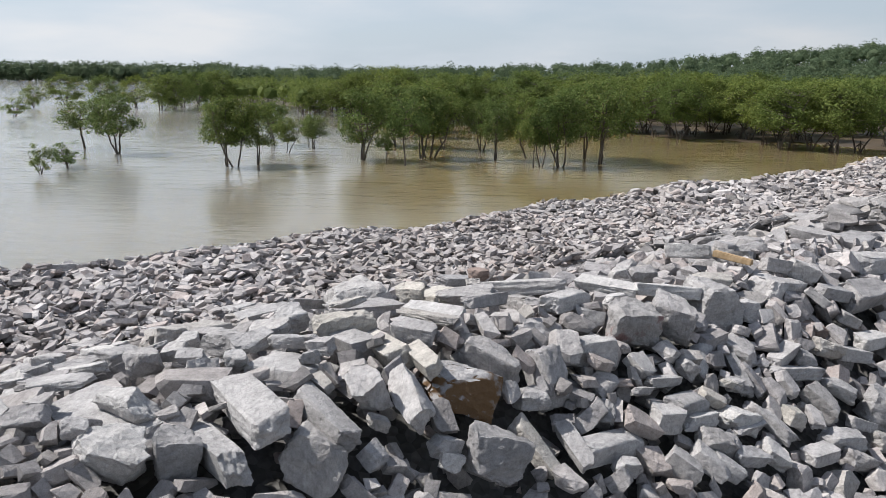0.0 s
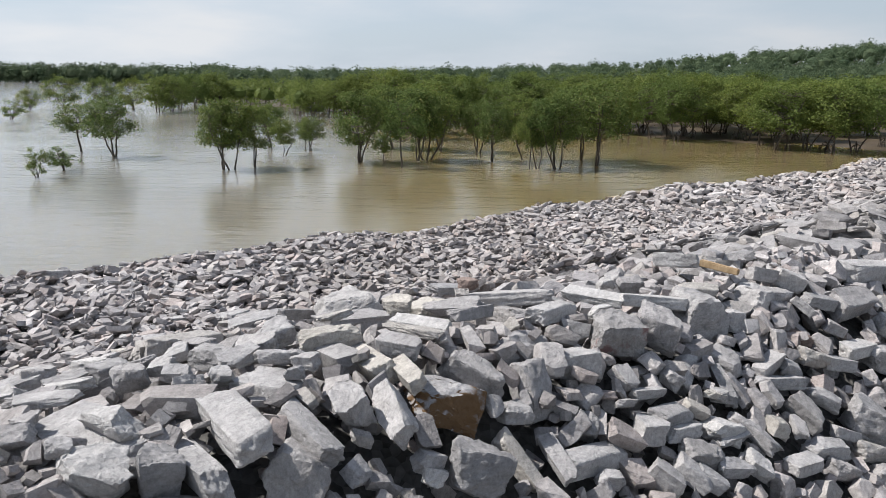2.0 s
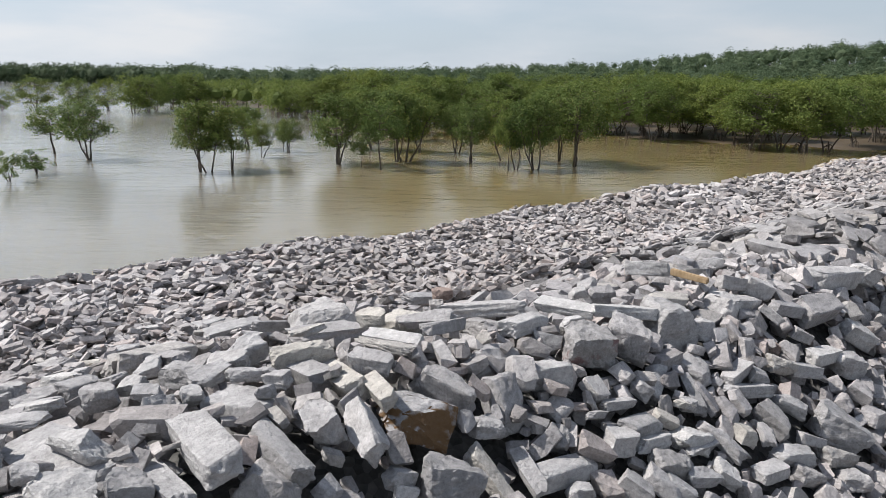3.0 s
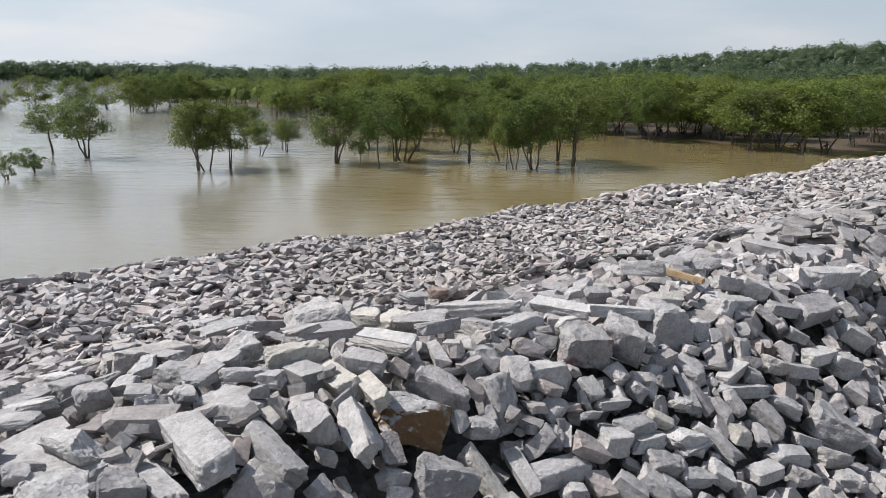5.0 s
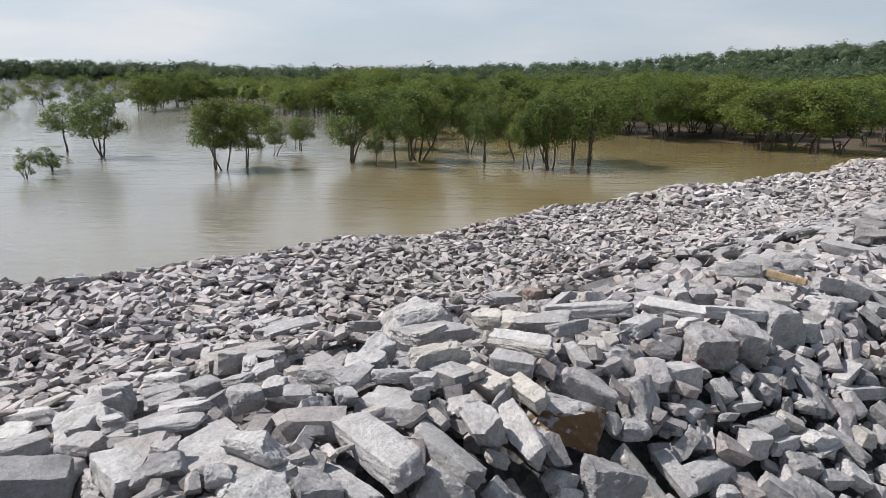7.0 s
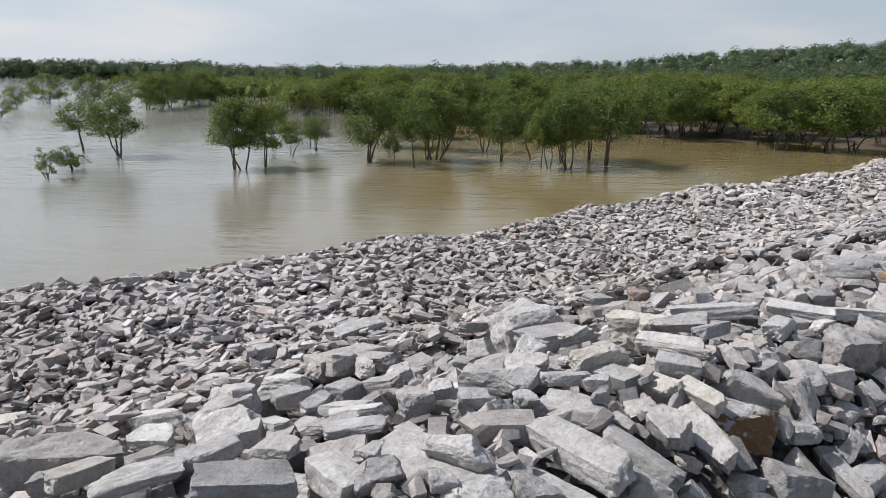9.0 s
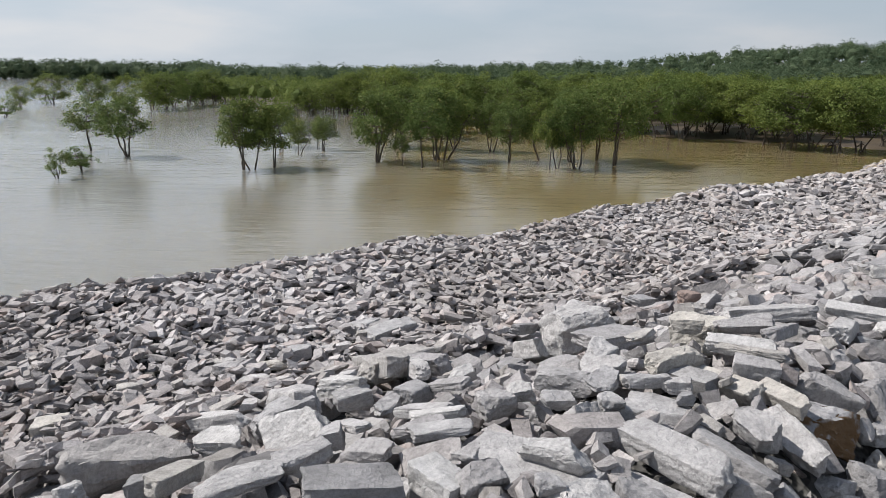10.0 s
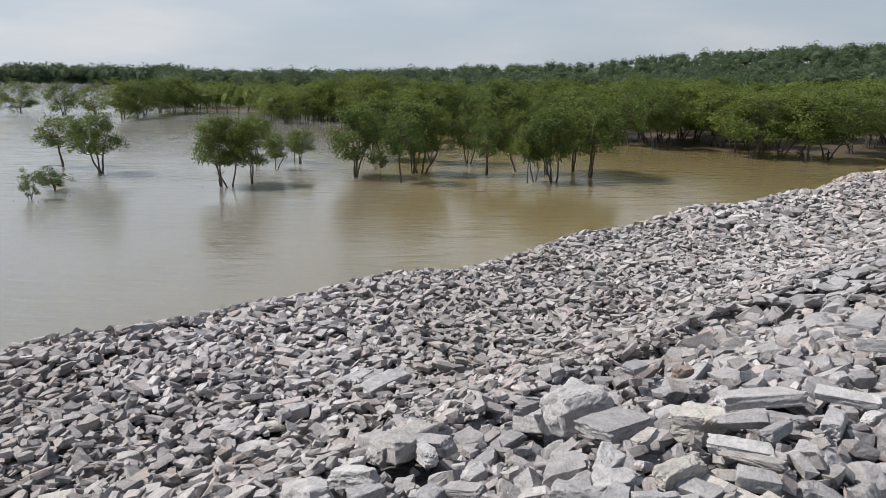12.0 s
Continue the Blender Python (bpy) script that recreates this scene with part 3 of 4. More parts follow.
brown_boulder(0.38, 6.70, 3.40, 0.20, 0.15, 0.14, 10, 5, 6, 21)
brown_boulder(3.28, 5.81, 3.20, 0.22, 0.13, 0.12, -20, -12, 4, 17)
boulder(1.80, 5.19, 3.50, 0.34, 0.32, 0.34, -14, -10, 12, 17)
boulder(2.27, 5.63, 3.48, 0.42, 0.42, 0.42, 20, -8, 6, 22)
boulder(3.02, 6.10, 3.40, 0.68, 0.42, 0.38, 32, -10, 8, 11)
boulder(2.40, 5.25, 3.22, 0.32, 0.26, 0.14, -46, -20, 2, 8)
boulder(2.29, 4.97, 3.14, 0.38, 0.11, 0.11, -83, -29, 12, 1)
boulder(1.98, 4.98, 3.23, 0.38, 0.15, 0.13, -116, -23, -41, 2)
boulder(0.60, 5.38, 3.52, 0.64, 0.36, 0.21, -40, 3, -14, 12)
boulder(0.20, 5.12, 3.70, 0.48, 0.15, 0.10, -3, 3, 29, 16)
boulder(0.68, 5.75, 3.57, 0.75, 0.36, 0.13, -3, 5, -14, 0)
tan_boulder(-0.00, 5.41, 3.51, 0.42, 0.36, 0.27, -51, 9, 7, 18)
boulder(-0.64, 5.72, 3.35, 0.65, 0.45, 0.16, 32, -5, -9, 4)
boulder(-3.16, 4.84, 2.91, 0.52, 0.38, 0.35, 1, 28, 32, 19)
boulder(-1.60, 3.30, 3.65, 0.39, 0.16, 0.21, -26, 4, 21, 20)
boulder(-2.00, 3.07, 3.67, 0.26, 0.19, 0.18, 27, -13, 12, 27)
boulder(-2.20, 3.10, 3.64, 0.29, 0.21, 0.15, -42, -8, -8, 3)
boulder(-1.38, 3.76, 3.61, 0.19, 0.17, 0.21, 32, -4, 48, 9)
boulder(-0.86, 3.84, 3.57, 0.49, 0.32, 0.23, -23, 0, -4, 8)
boulder(0.58, 3.79, 3.17, 0.42, 0.12, 0.12, -39, -41, 7, 2)
boulder(1.09, 3.99, 3.07, 0.64, 0.16, 0.14, 37, -8, 4, 5)
boulder(1.06, 4.24, 3.17, 0.23, 0.17, 0.21, -92, -34, -13, 13)
boulder(0.83, 3.86, 3.15, 0.35, 0.11, 0.10, -61, -25, 16, 3)
boulder(-4.35, 4.63, 2.80, 0.85, 0.36, 0.37, 33, -5, 18, 21)
boulder(-2.60, 2.96, 3.70, 0.47, 0.25, 0.15, 12, -7, -4, 4)
boulder(-1.70, 3.32, 3.55, 0.82, 0.42, 0.16, -42, 0, 10, 1)
boulder(-0.16, 4.20, 3.74, 0.29, 0.15, 0.13, -17, -3, 4, 3)
boulder(-0.08, 4.44, 3.76, 0.44, 0.15, 0.07, -33, -1, -15, 10)
boulder(-0.68, 4.89, 3.69, 0.30, 0.13, 0.06, 42, -0, -16, 9)
boulder(-1.08, 4.57, 3.65, 0.37, 0.20, 0.17, 53, 1, 5, 10)
boulder(-1.34, 4.37, 3.63, 0.23, 0.14, 0.12, -1, 10, 11, 10)
boulder(-2.66, 6.44, 2.77, 0.89, 0.30, 0.25, -60, 20, -8, 3)
boulder(-2.24, 6.36, 2.84, 0.51, 0.22, 0.19, -36, 12, 8, 1)
boulder(-2.93, 10.46, 1.64, 0.69, 0.27, 0.24, 77, -5, 6, 23)
boulder(-2.64, 10.41, 1.63, 0.85, 0.29, 0.25, 55, -5, 2, 10)
boulder(-3.12, 10.49, 1.65, 0.68, 0.27, 0.23, 60, -5, -7, 8)
boulder(-1.16, 4.09, 3.70, 0.28, 0.17, 0.08, 50, 4, 3, 9)
boulder(-0.92, 4.05, 3.72, 0.23, 0.10, 0.09, -2, 4, -4, 21)
boulder(-0.73, 4.00, 3.72, 0.19, 0.11, 0.10, -13, 2, 5, 16)
boulder(-3.35, 5.51, 2.83, 0.68, 0.36, 0.30, -54, 20, 1, 11)
boulder(-2.26, 4.18, 3.46, 0.48, 0.16, 0.08, -47, 20, -4, 4)
boulder(-1.69, 2.98, 3.69, 0.14, 0.11, 0.10, 2, -5, 7, 21)
boulder(-0.34, 3.34, 3.36, 0.15, 0.12, 0.10, -34, -36, -8, 5)
boulder(0.04, 3.53, 3.31, 0.18, 0.16, 0.14, 12, -17, -11, 23)
boulder(0.07, 3.48, 3.26, 0.14, 0.13, 0.12, 10, -18, -17, 26)
boulder(-2.08, 4.78, 3.36, 0.42, 0.14, 0.07, -50, 22, 5, 4)
boulder(-1.82, 4.04, 3.57, 0.22, 0.20, 0.18, 13, 7, -1, 21)
boulder(-2.98, 5.76, 2.88, 0.53, 0.20, 0.17, -24, 13, -3, 11)
boulder(-4.87, 8.98, 1.58, 0.41, 0.28, 0.25, -12, 5, -4, 25)
boulder(-2.06, 3.32, 3.65, 0.15, 0.11, 0.09, -14, 3, 11, 10)
boulder(-0.75, 3.81, 3.72, 0.11, 0.10, 0.09, -9, 1, -13, 27)
boulder(-2.30, 3.77, 3.56, 0.30, 0.16, 0.08, -10, 7, 5, 10)
boulder(0.58, 3.99, 3.38, 0.20, 0.18, 0.16, 18, -13, 5, 20)
boulder(1.36, 5.19, 3.64, 0.21, 0.15, 0.13, 19, -7, -13, 27)
boulder(0.98, 5.11, 3.67, 0.61, 0.15, 0.13, 50, -5, -4, 5)
boulder(0.33, 4.85, 3.74, 0.39, 0.12, 0.10, 34, -4, -15, 2)
boulder(1.38, 5.59, 3.64, 0.52, 0.18, 0.09, -24, -2, 6, 3)
boulder(1.85, 5.54, 3.62, 0.57, 0.22, 0.11, 6, -5, -12, 0)
boulder(2.58, 5.62, 3.43, 0.23, 0.20, 0.18, 20, -3, -9, 25)
timber_block(2.68, 6.23, 3.70, 0.36, 0.09, 0.08, -43, -4, -1, 10)
boulder(1.80, 5.98, 3.63, 0.25, 0.15, 0.14, 5, 1, 18, 25)
boulder(1.58, 5.99, 3.64, 0.16, 0.13, 0.11, 11, -0, 6, 12)
boulder(2.33, 5.85, 3.62, 0.44, 0.15, 0.13, 7, -5, -5, 13)
boulder(2.42, 6.66, 3.68, 0.45, 0.17, 0.15, -21, 3, -10, 6)
boulder(3.12, 6.30, 3.64, 0.27, 0.16, 0.14, 6, -11, -8, 6)
boulder(3.40, 6.34, 3.58, 0.28, 0.23, 0.19, -12, -20, 6, 6)
boulder(3.61, 6.17, 3.43, 0.36, 0.15, 0.12, 19, -12, 9, 0)
boulder(4.04, 6.38, 3.35, 0.69, 0.26, 0.22, 35, -3, 24, 7)
boulder(4.56, 7.06, 3.47, 0.89, 0.28, 0.24, 30, -7, 9, 2)
boulder(5.09, 7.37, 3.39, 0.36, 0.32, 0.29, 19, -14, 8, 15)
boulder(3.39, 6.02, 3.43, 0.23, 0.11, 0.09, -25, -34, -10, 0)
boulder(2.78, 5.31, 3.16, 0.37, 0.16, 0.13, 43, 9, 4, 6)
boulder(1.81, 4.77, 3.27, 0.16, 0.14, 0.13, -13, -30, -3, 23)
boulder(1.41, 4.59, 3.36, 0.20, 0.14, 0.11, -48, -35, -0, 7)
boulder(1.53, 4.30, 3.11, 0.23, 0.19, 0.17, 16, -16, 4, 18)
boulder(1.74, 4.48, 3.12, 0.38, 0.16, 0.14, 34, -4, 2, 5)
boulder(1.79, 4.38, 3.05, 0.36, 0.12, 0.10, 31, -6, -2, 11)
tan_boulder(1.95, 4.61, 3.11, 0.20, 0.11, 0.09, -4, -26, 17, 2)
boulder(1.89, 4.28, 2.94, 0.36, 0.19, 0.17, 19, -14, 22, 22)
boulder(0.32, 3.58, 3.25, 0.36, 0.30, 0.30, 18, -16, -12, 26)
boulder(1.16, 3.85, 3.01, 0.18, 0.14, 0.13, 8, -19, -4, 27)
boulder(1.57, 4.01, 2.93, 0.25, 0.18, 0.16, -21, -32, -2, 1)
boulder(1.78, 4.09, 2.90, 0.30, 0.14, 0.12, -26, -32, -7, 5)
boulder(1.89, 4.11, 2.86, 0.24, 0.14, 0.12, -18, -30, -4, 2)
boulder(3.00, 5.03, 2.88, 0.35, 0.18, 0.15, -39, -35, 5, 8)
boulder(2.41, 4.64, 2.91, 0.43, 0.16, 0.13, -40, -34, -13, 12)
boulder(2.12, 4.54, 2.98, 0.31, 0.19, 0.17, 15, -17, -0, 23)
boulder(3.05, 4.79, 2.70, 0.39, 0.20, 0.17, 17, -15, 4, 12)
boulder(3.28, 4.97, 2.73, 0.24, 0.12, 0.10, 9, -20, -15, 3)
boulder(3.65, 5.23, 2.70, 0.47, 0.36, 0.32, -7, -28, 1, 26)
boulder(3.22, 5.22, 2.91, 0.32, 0.18, 0.15, -11, -29, 9, 12)
boulder(3.82, 5.84, 3.09, 0.39, 0.17, 0.14, 30, -3, 3, 3)
boulder(4.11, 5.90, 2.98, 0.39, 0.23, 0.21, 17, -16, 10, 25)
boulder(4.46, 6.36, 3.10, 0.35, 0.22, 0.19, 5, -26, 16, 0)
boulder(3.67, 5.95, 3.24, 0.22, 0.13, 0.11, -3, -27, -1, 7)
boulder(2.75, 4.55, 2.71, 0.35, 0.15, 0.12, 31, -7, 4, 4)
boulder(2.32, 4.36, 2.80, 0.19, 0.17, 0.15, -7, -25, 12, 19)
boulder(3.10, 4.65, 2.60, 0.21, 0.18, 0.16, 13, -17, 5, 21)
boulder(2.84, 5.18, 3.05, 0.48, 0.15, 0.13, 24, -7, -13, 19)
boulder(3.00, 5.35, 3.11, 0.20, 0.13, 0.11, -2, -24, 4, 5)
boulder(3.27, 5.55, 3.12, 0.25, 0.18, 0.16, 10, -17, 2, 21)
boulder(3.53, 5.61, 3.05, 0.32, 0.15, 0.13, 16, -13, -5, 3)
boulder(2.19, 4.82, 3.12, 0.13, 0.12, 0.11, 28, -7, 9, 23)
boulder(2.20, 4.53, 2.95, 0.32, 0.15, 0.13, 31, -6, 20, 27)
tan_boulder(2.65, 4.78, 2.89, 0.18, 0.15, 0.13, 16, -16, 0, 5)
boulder(2.85, 4.85, 2.85, 0.24, 0.12, 0.10, -95, -29, -11, 12)
boulder(1.38, 4.38, 3.26, 0.18, 0.08, 0.07, 28, -10, -13, 15)
boulder(1.58, 4.56, 3.26, 0.31, 0.09, 0.08, 29, -8, 3, 6)
tan_boulder(2.15, 4.79, 3.13, 0.18, 0.09, 0.08, 14, -17, 5, 15)
boulder(2.11, 4.26, 2.85, 0.30, 0.13, 0.11, 23, -11, 14, 26)
boulder(3.49, 4.93, 2.59, 0.30, 0.19, 0.17, 16, -16, -5, 21)
boulder(3.55, 4.77, 2.48, 0.23, 0.21, 0.19, 4, -12, -0, 20)
boulder(-3.35, 5.25, 2.85, 0.55, 0.38, 0.34, 32, 5, -4, 16)
boulder(-2.91, 3.42, 3.57, 0.36, 0.14, 0.12, 46, -6, -0, 9)
boulder(-2.56, 3.48, 3.58, 0.29, 0.14, 0.12, -23, 8, -5, 13)
boulder(-2.17, 3.70, 3.59, 0.39, 0.13, 0.06, 6, 6, -2, 5)
boulder(-2.19, 3.96, 3.55, 0.36, 0.12, 0.06, -14, 14, -5, 2)
boulder(-2.52, 6.55, 2.76, 0.89, 0.28, 0.24, 48, -6, -1, 0)
boulder(-3.74, 4.83, 2.87, 0.41, 0.21, 0.19, -16, 13, 13, 26)
boulder(-3.92, 5.41, 2.75, 0.60, 0.15, 0.13, -23, 17, -2, 8)
boulder(-3.16, 3.15, 3.62, 0.46, 0.18, 0.09, 36, -5, -4, 13)
boulder(-3.56, 3.37, 3.50, 0.50, 0.13, 0.11, 82, -19, 3, 3)
boulder(-3.69, 3.31, 3.49, 0.15, 0.13, 0.11, 1, 9, -6, 18)
boulder(-2.84, 5.33, 2.96, 0.31, 0.19, 0.17, 29, 4, -2, 17)
boulder(-2.51, 4.51, 3.31, 0.38, 0.13, 0.11, 74, -10, 6, 9)
boulder(-2.32, 4.81, 3.28, 0.33, 0.17, 0.14, 52, -3, -1, 5)
boulder(-3.22, 10.45, 1.65, 0.67, 0.27, 0.23, 49, -4, 9, 2)
boulder(-2.78, 10.31, 1.64, 1.04, 0.31, 0.26, 55, -4, 7, 0)
boulder(-3.98, 9.40, 1.67, 0.38, 0.25, 0.21, 23, 4, -5, 7)
boulder(-4.95, 9.10, 1.58, 0.39, 0.23, 0.19, 62, 1, -17, 10)
tan_boulder(-4.32, 9.01, 1.64, 0.52, 0.19, 0.18, -1, 4, -10, 20)
boulder(-4.38, 8.28, 1.73, 0.54, 0.21, 0.18, -15, 10, 9, 13)
boulder(-5.93, 8.35, 1.60, 0.32, 0.22, 0.19, 32, -3, -5, 8)
boulder(-5.32, 8.42, 1.61, 0.38, 0.20, 0.17, 28, -1, -2, 2)
tan_boulder(-6.39, 7.35, 1.64, 0.41, 0.25, 0.21, 25, 4, -0, 7)
tan_boulder(-6.74, 9.32, 1.59, 0.20, 0.14, 0.12, 54, -4, 0, 26)
boulder(-2.97, 6.03, 2.85, 0.25, 0.12, 0.10, -2, 10, 1, 12)
boulder(-2.84, 4.02, 3.37, 0.18, 0.16, 0.14, 8, 8, 5, 16)
boulder(-3.98, 10.38, 1.66, 0.32, 0.13, 0.11, 8, 3, 9, 11)
boulder(-3.61, 9.40, 1.69, 0.23, 0.21, 0.19, -2, 1, -7, 15)
boulder(-4.39, 9.58, 1.64, 0.32, 0.19, 0.17, 11, 6, -3, 22)
boulder(-7.44, 13.41, 1.49, 0.75, 0.21, 0.18, 21, -3, -15, 8)
boulder(-8.68, 11.77, 1.58, 0.55, 0.14, 0.12, 7, 2, -5, 1)
boulder(-7.80, 11.77, 1.56, 0.44, 0.18, 0.15, 29, -0, 5, 8)
boulder(-4.04, 15.69, 1.49, 0.42, 0.11, 0.09, -77, 14, 2, 0)
boulder(-4.63, 14.72, 1.55, 0.62, 0.16, 0.13, 12, 1, 6, 0)
boulder(-5.87, 6.30, 1.95, 0.60, 0.20, 0.10, -41, 23, -2, 5)
boulder(-4.12, 3.41, 3.38, 0.17, 0.14, 0.12, -56, 26, 12, 23)
boulder(-2.71, 4.13, 3.38, 0.38, 0.13, 0.06, -59, 20, -2, 3)
boulder(-2.31, 6.09, 2.91, 0.48, 0.17, 0.15, -77, 13, -2, 25)
boulder(-1.96, 5.12, 3.28, 0.22, 0.15, 0.13, 33, 2, 11, 12)
boulder(-1.06, 6.74, 2.83, 1.00, 0.25, 0.21, -73, 23, -7, 7)
boulder(-1.36, 4.25, 3.63, 0.41, 0.18, 0.16, -31, 11, -0, 22)
boulder(-1.10, 4.32, 3.67, 0.29, 0.18, 0.16, -14, 11, 17, 18)
boulder(-0.99, 4.08, 3.71, 0.14, 0.09, 0.08, 1, 5, -9, 17)
boulder(-0.83, 4.05, 3.72, 0.19, 0.10, 0.09, 1, 3, -9, 27)
boulder(-1.28, 6.48, 3.15, 0.53, 0.13, 0.11, 60, -16, 3, 6)
boulder(0.19, 7.55, 3.09, 0.63, 0.21, 0.10, 55, -13, 12, 6)
boulder(0.21, 7.34, 3.00, 0.44, 0.11, 0.09, -77, 24, 2, 1)
boulder(0.32, 6.48, 3.36, 0.59, 0.15, 0.13, -92, 20, 7, 1)
tan_boulder(-0.21, 5.20, 3.68, 0.27, 0.16, 0.15, -28, 10, 8, 26)
boulder(-1.66, 4.16, 3.59, 0.18, 0.14, 0.13, -4, 10, 12, 24)
boulder(-1.47, 3.90, 3.66, 0.20, 0.12, 0.11, -4, 9, 12, 19)
boulder(-1.18, 3.83, 3.68, 0.14, 0.13, 0.12, 8, 6, 15, 21)
boulder(-0.79, 6.44, 3.15, 0.62, 0.52, 0.52, 30, 0, 5, 20)


# big stones of the crest, near part
rng = np.random.default_rng(5)


def big_size():
    w = rng.uniform(0.17, 0.34)
    return (w * rng.uniform(1.05, 1.9), w, w * rng.uniform(0.5, 0.85))


def crest_size():
    w = rng.uniform(0.15, 0.33)
    return (w * rng.uniform(1.05, 2.3), w, w * rng.uniform(0.5, 0.85))


def plate_size():
    w = rng.uniform(0.12, 0.26)
    return (w * rng.uniform(1.1, 2.2), w, w * rng.uniform(0.26, 0.55))


def mid_size():
    w = rng.uniform(0.10, 0.22)
    return (w * rng.uniform(1.1, 2.2), w, w * rng.uniform(0.5, 0.9))


def small_size():
    w = 0.058 + 0.125 * rng.random() ** 1.7
    return (w * rng.uniform(1.05, 2.2), w, w * rng.uniform(0.28, 0.64))


def chip_size():
    w = rng.uniform(0.06, 0.12)
    return (w * rng.uniform(1.1, 2.2), w, w * rng.uniform(0.5, 0.9))


def edge_size():
    w = rng.uniform(0.18, 0.34)
    return (w * rng.uniform(1.1, 1.9), w, w * rng.uniform(0.4, 0.7))


def far_size():
    w = rng.uniform(0.12, 0.26)
    return (w * rng.uniform(1.1, 2.0), w, w * rng.uniform(0.4, 0.7))


near_big = scatter(rng, 700, -3.5, 9.6, 2.9, 7.4, big_size, -0.05, 0.28, 4)
right_big = scatter(rng, 1100, 9.2, 13.5, 2.0, 7.6, plate_size, 0.06, 0.22, 4, 86)
for shape, rot, size, u, v, z in near_big[:60] + right_big[:60]:
    ob = new("boulder", BIGS[shape])
    ob.matrix_world = stone_matrix(rot, size, u, v, z)
    tagged(ob, "angular grey quarry boulder heaped on the crest", "boulder", "crest boulders")
rest_big = near_big[60:] + right_big[60:] + scatter(rng, 3600, 13, 24, 2.0, 7.6, plate_size, 0.06, 0.22, 4, 86)
rest_big += scatter(rng, 1900, 23, 48, 2.0, 7.6, crest_size, 0.10, 0.30, 3)
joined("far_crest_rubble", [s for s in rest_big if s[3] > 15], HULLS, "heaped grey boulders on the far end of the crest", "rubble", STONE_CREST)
rest_big = [s for s in rest_big if s[3] <= 15]
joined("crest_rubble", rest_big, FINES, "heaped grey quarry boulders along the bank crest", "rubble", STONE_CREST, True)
hollow = scatter(rng, 1800, 0.0, 7, 1.4, 3.2, mid_size, 0.06, 0.5, 4, 88)
hollow += scatter(rng, 2400, 0.0, 16, 0.7, 3.3, mid_size, 0.03, 0.5, 4)
chips = scatter(rng, 1800, 0.0, 8, 1.4, 3.6, chip_size, 0.0, 0.5, 4, 82, CHIPS)
gaps = scatter(rng, 1600, -3.5, 10, 2.9, 7.6, mid_size, -0.11, 0.5, 5)
chips += scatter(rng, 1800, -3.5, 8, 2.9, 7.6, chip_size, -0.13, 0.5, 5, 82, CHIPS)
loose = sorted(hollow + gaps, key=lambda s: math.hypot(s[3] - 2.5, s[4] - 2.6) - 4 * s[2][1])
for shape, rot, size, u, v, z in loose[:300]:
    ob = new("stone", MID_MESHES[shape])
    ob.matrix_world = stone_matrix(rot, size, u, v, z)
    ob.parent = GROUND
joined("loose_rubble", loose[300:900], MIDS, "loose broken grey stones on the inner slope", "rubble")
joined("slope_rubble", loose[900:], HULLS, "broken grey stones further along the inner slope", "rubble")
back = scatter(rng, 2600, -8.5, 16, -5.6, 1.2, mid_size, 0.08, 0.4, 3, 75, CHIPS)
back += scatter(rng, 900, -8.5, 1.0, 0.6, 4.2, mid_size, 0.02, 0.4, 3, 75, CHIPS)
back += scatter(rng, 700, -8.5, -3.0, 3.5, 8.5, mid_size, 0.06, 0.4, 3, 75, CHIPS)
joined("inner_rubble", back, HULLS, "grey rubble on the inner side of the bank", "rubble")
chips.sort(key=lambda s: math.hypot(s[3] - 2.5, s[4] - 2.6))
CHIP_MESHES = {}
for shape, rot, size, u, v, z in chips[:290]:
    if shape not in CHIP_MESHES:
        me = bpy.data.meshes.new("stone_chip")
        me.from_pydata(HULLS[shape][0].tolist(), [], HULLS[shape][1].tolist())
        me.materials.append(STONE_PIECE)
        CHIP_MESHES[shape] = me
    ob = new("stone_chip", CHIP_MESHES[shape])
    ob.matrix_world = stone_matrix(rot, size, u, v, z)
    ob.parent = GROUND
joined("small_chips", chips[290:], HULLS, "small grey stone chips between the boulders", "rubble")
edge = scatter(rng, 540, -8.5, 30, 14.2, 15.9, edge_size, 0.12, 0.3)
joined("edge_rubble", edge, HULLS, "larger grey stones along the water's edge", "rubble")
berm = scatter(rng, 1800, -6.5, 20, 7.0, 15.0, mid_size, 0.13, 0.42, 4, 70, CHIPS)
berm += scatter(rng, 21000, -8.5, 18, 6.9, 15.8, small_size, 0.11, 0.33, 4, 79, CHIPS)
berm += scatter(rng, 6500, 18, 50, 6.5, 16.2, far_size, 0.14, 0.32, 4, 70, CHIPS)
berm += scatter(rng, 900, -6.5, 50, 15.2, 17.6, edge_size, 0.08, 0.35, 2, 82, CHIPS)
rim = scatter(rng, 420, 14, 46, 15.0, 16.3, edge_size, 0.12, 0.3, 2, 82, CHIPS)
joined("rim_rubble", rim, HULLS, "ochre-tinged stones along the waterline", "rubble", STONE_OCHRE)
joined("berm_rubble", berm, HULLS, "small broken grey stones covering the flat berm", "rubble")


# ---- trees ----
def tube(vs, fs, a, b, ra, rb, sides=6):
    a, b = Vector(a), Vector(b)
    q = (b - a).to_track_quat("Z", "Y")
    base = len(vs)
    for p, r in ((a, ra), (b, rb)):
        for k in range(sides):
            t = 2 * math.pi * k / sides
            vs.append(p + q @ Vector((math.cos(t) * r, math.sin(t) * r, 0)))
    for k in range(sides):
        n = (k + 1) % sides
        fs.append((base + k, base + n, base + sides + n, base + sides + k))


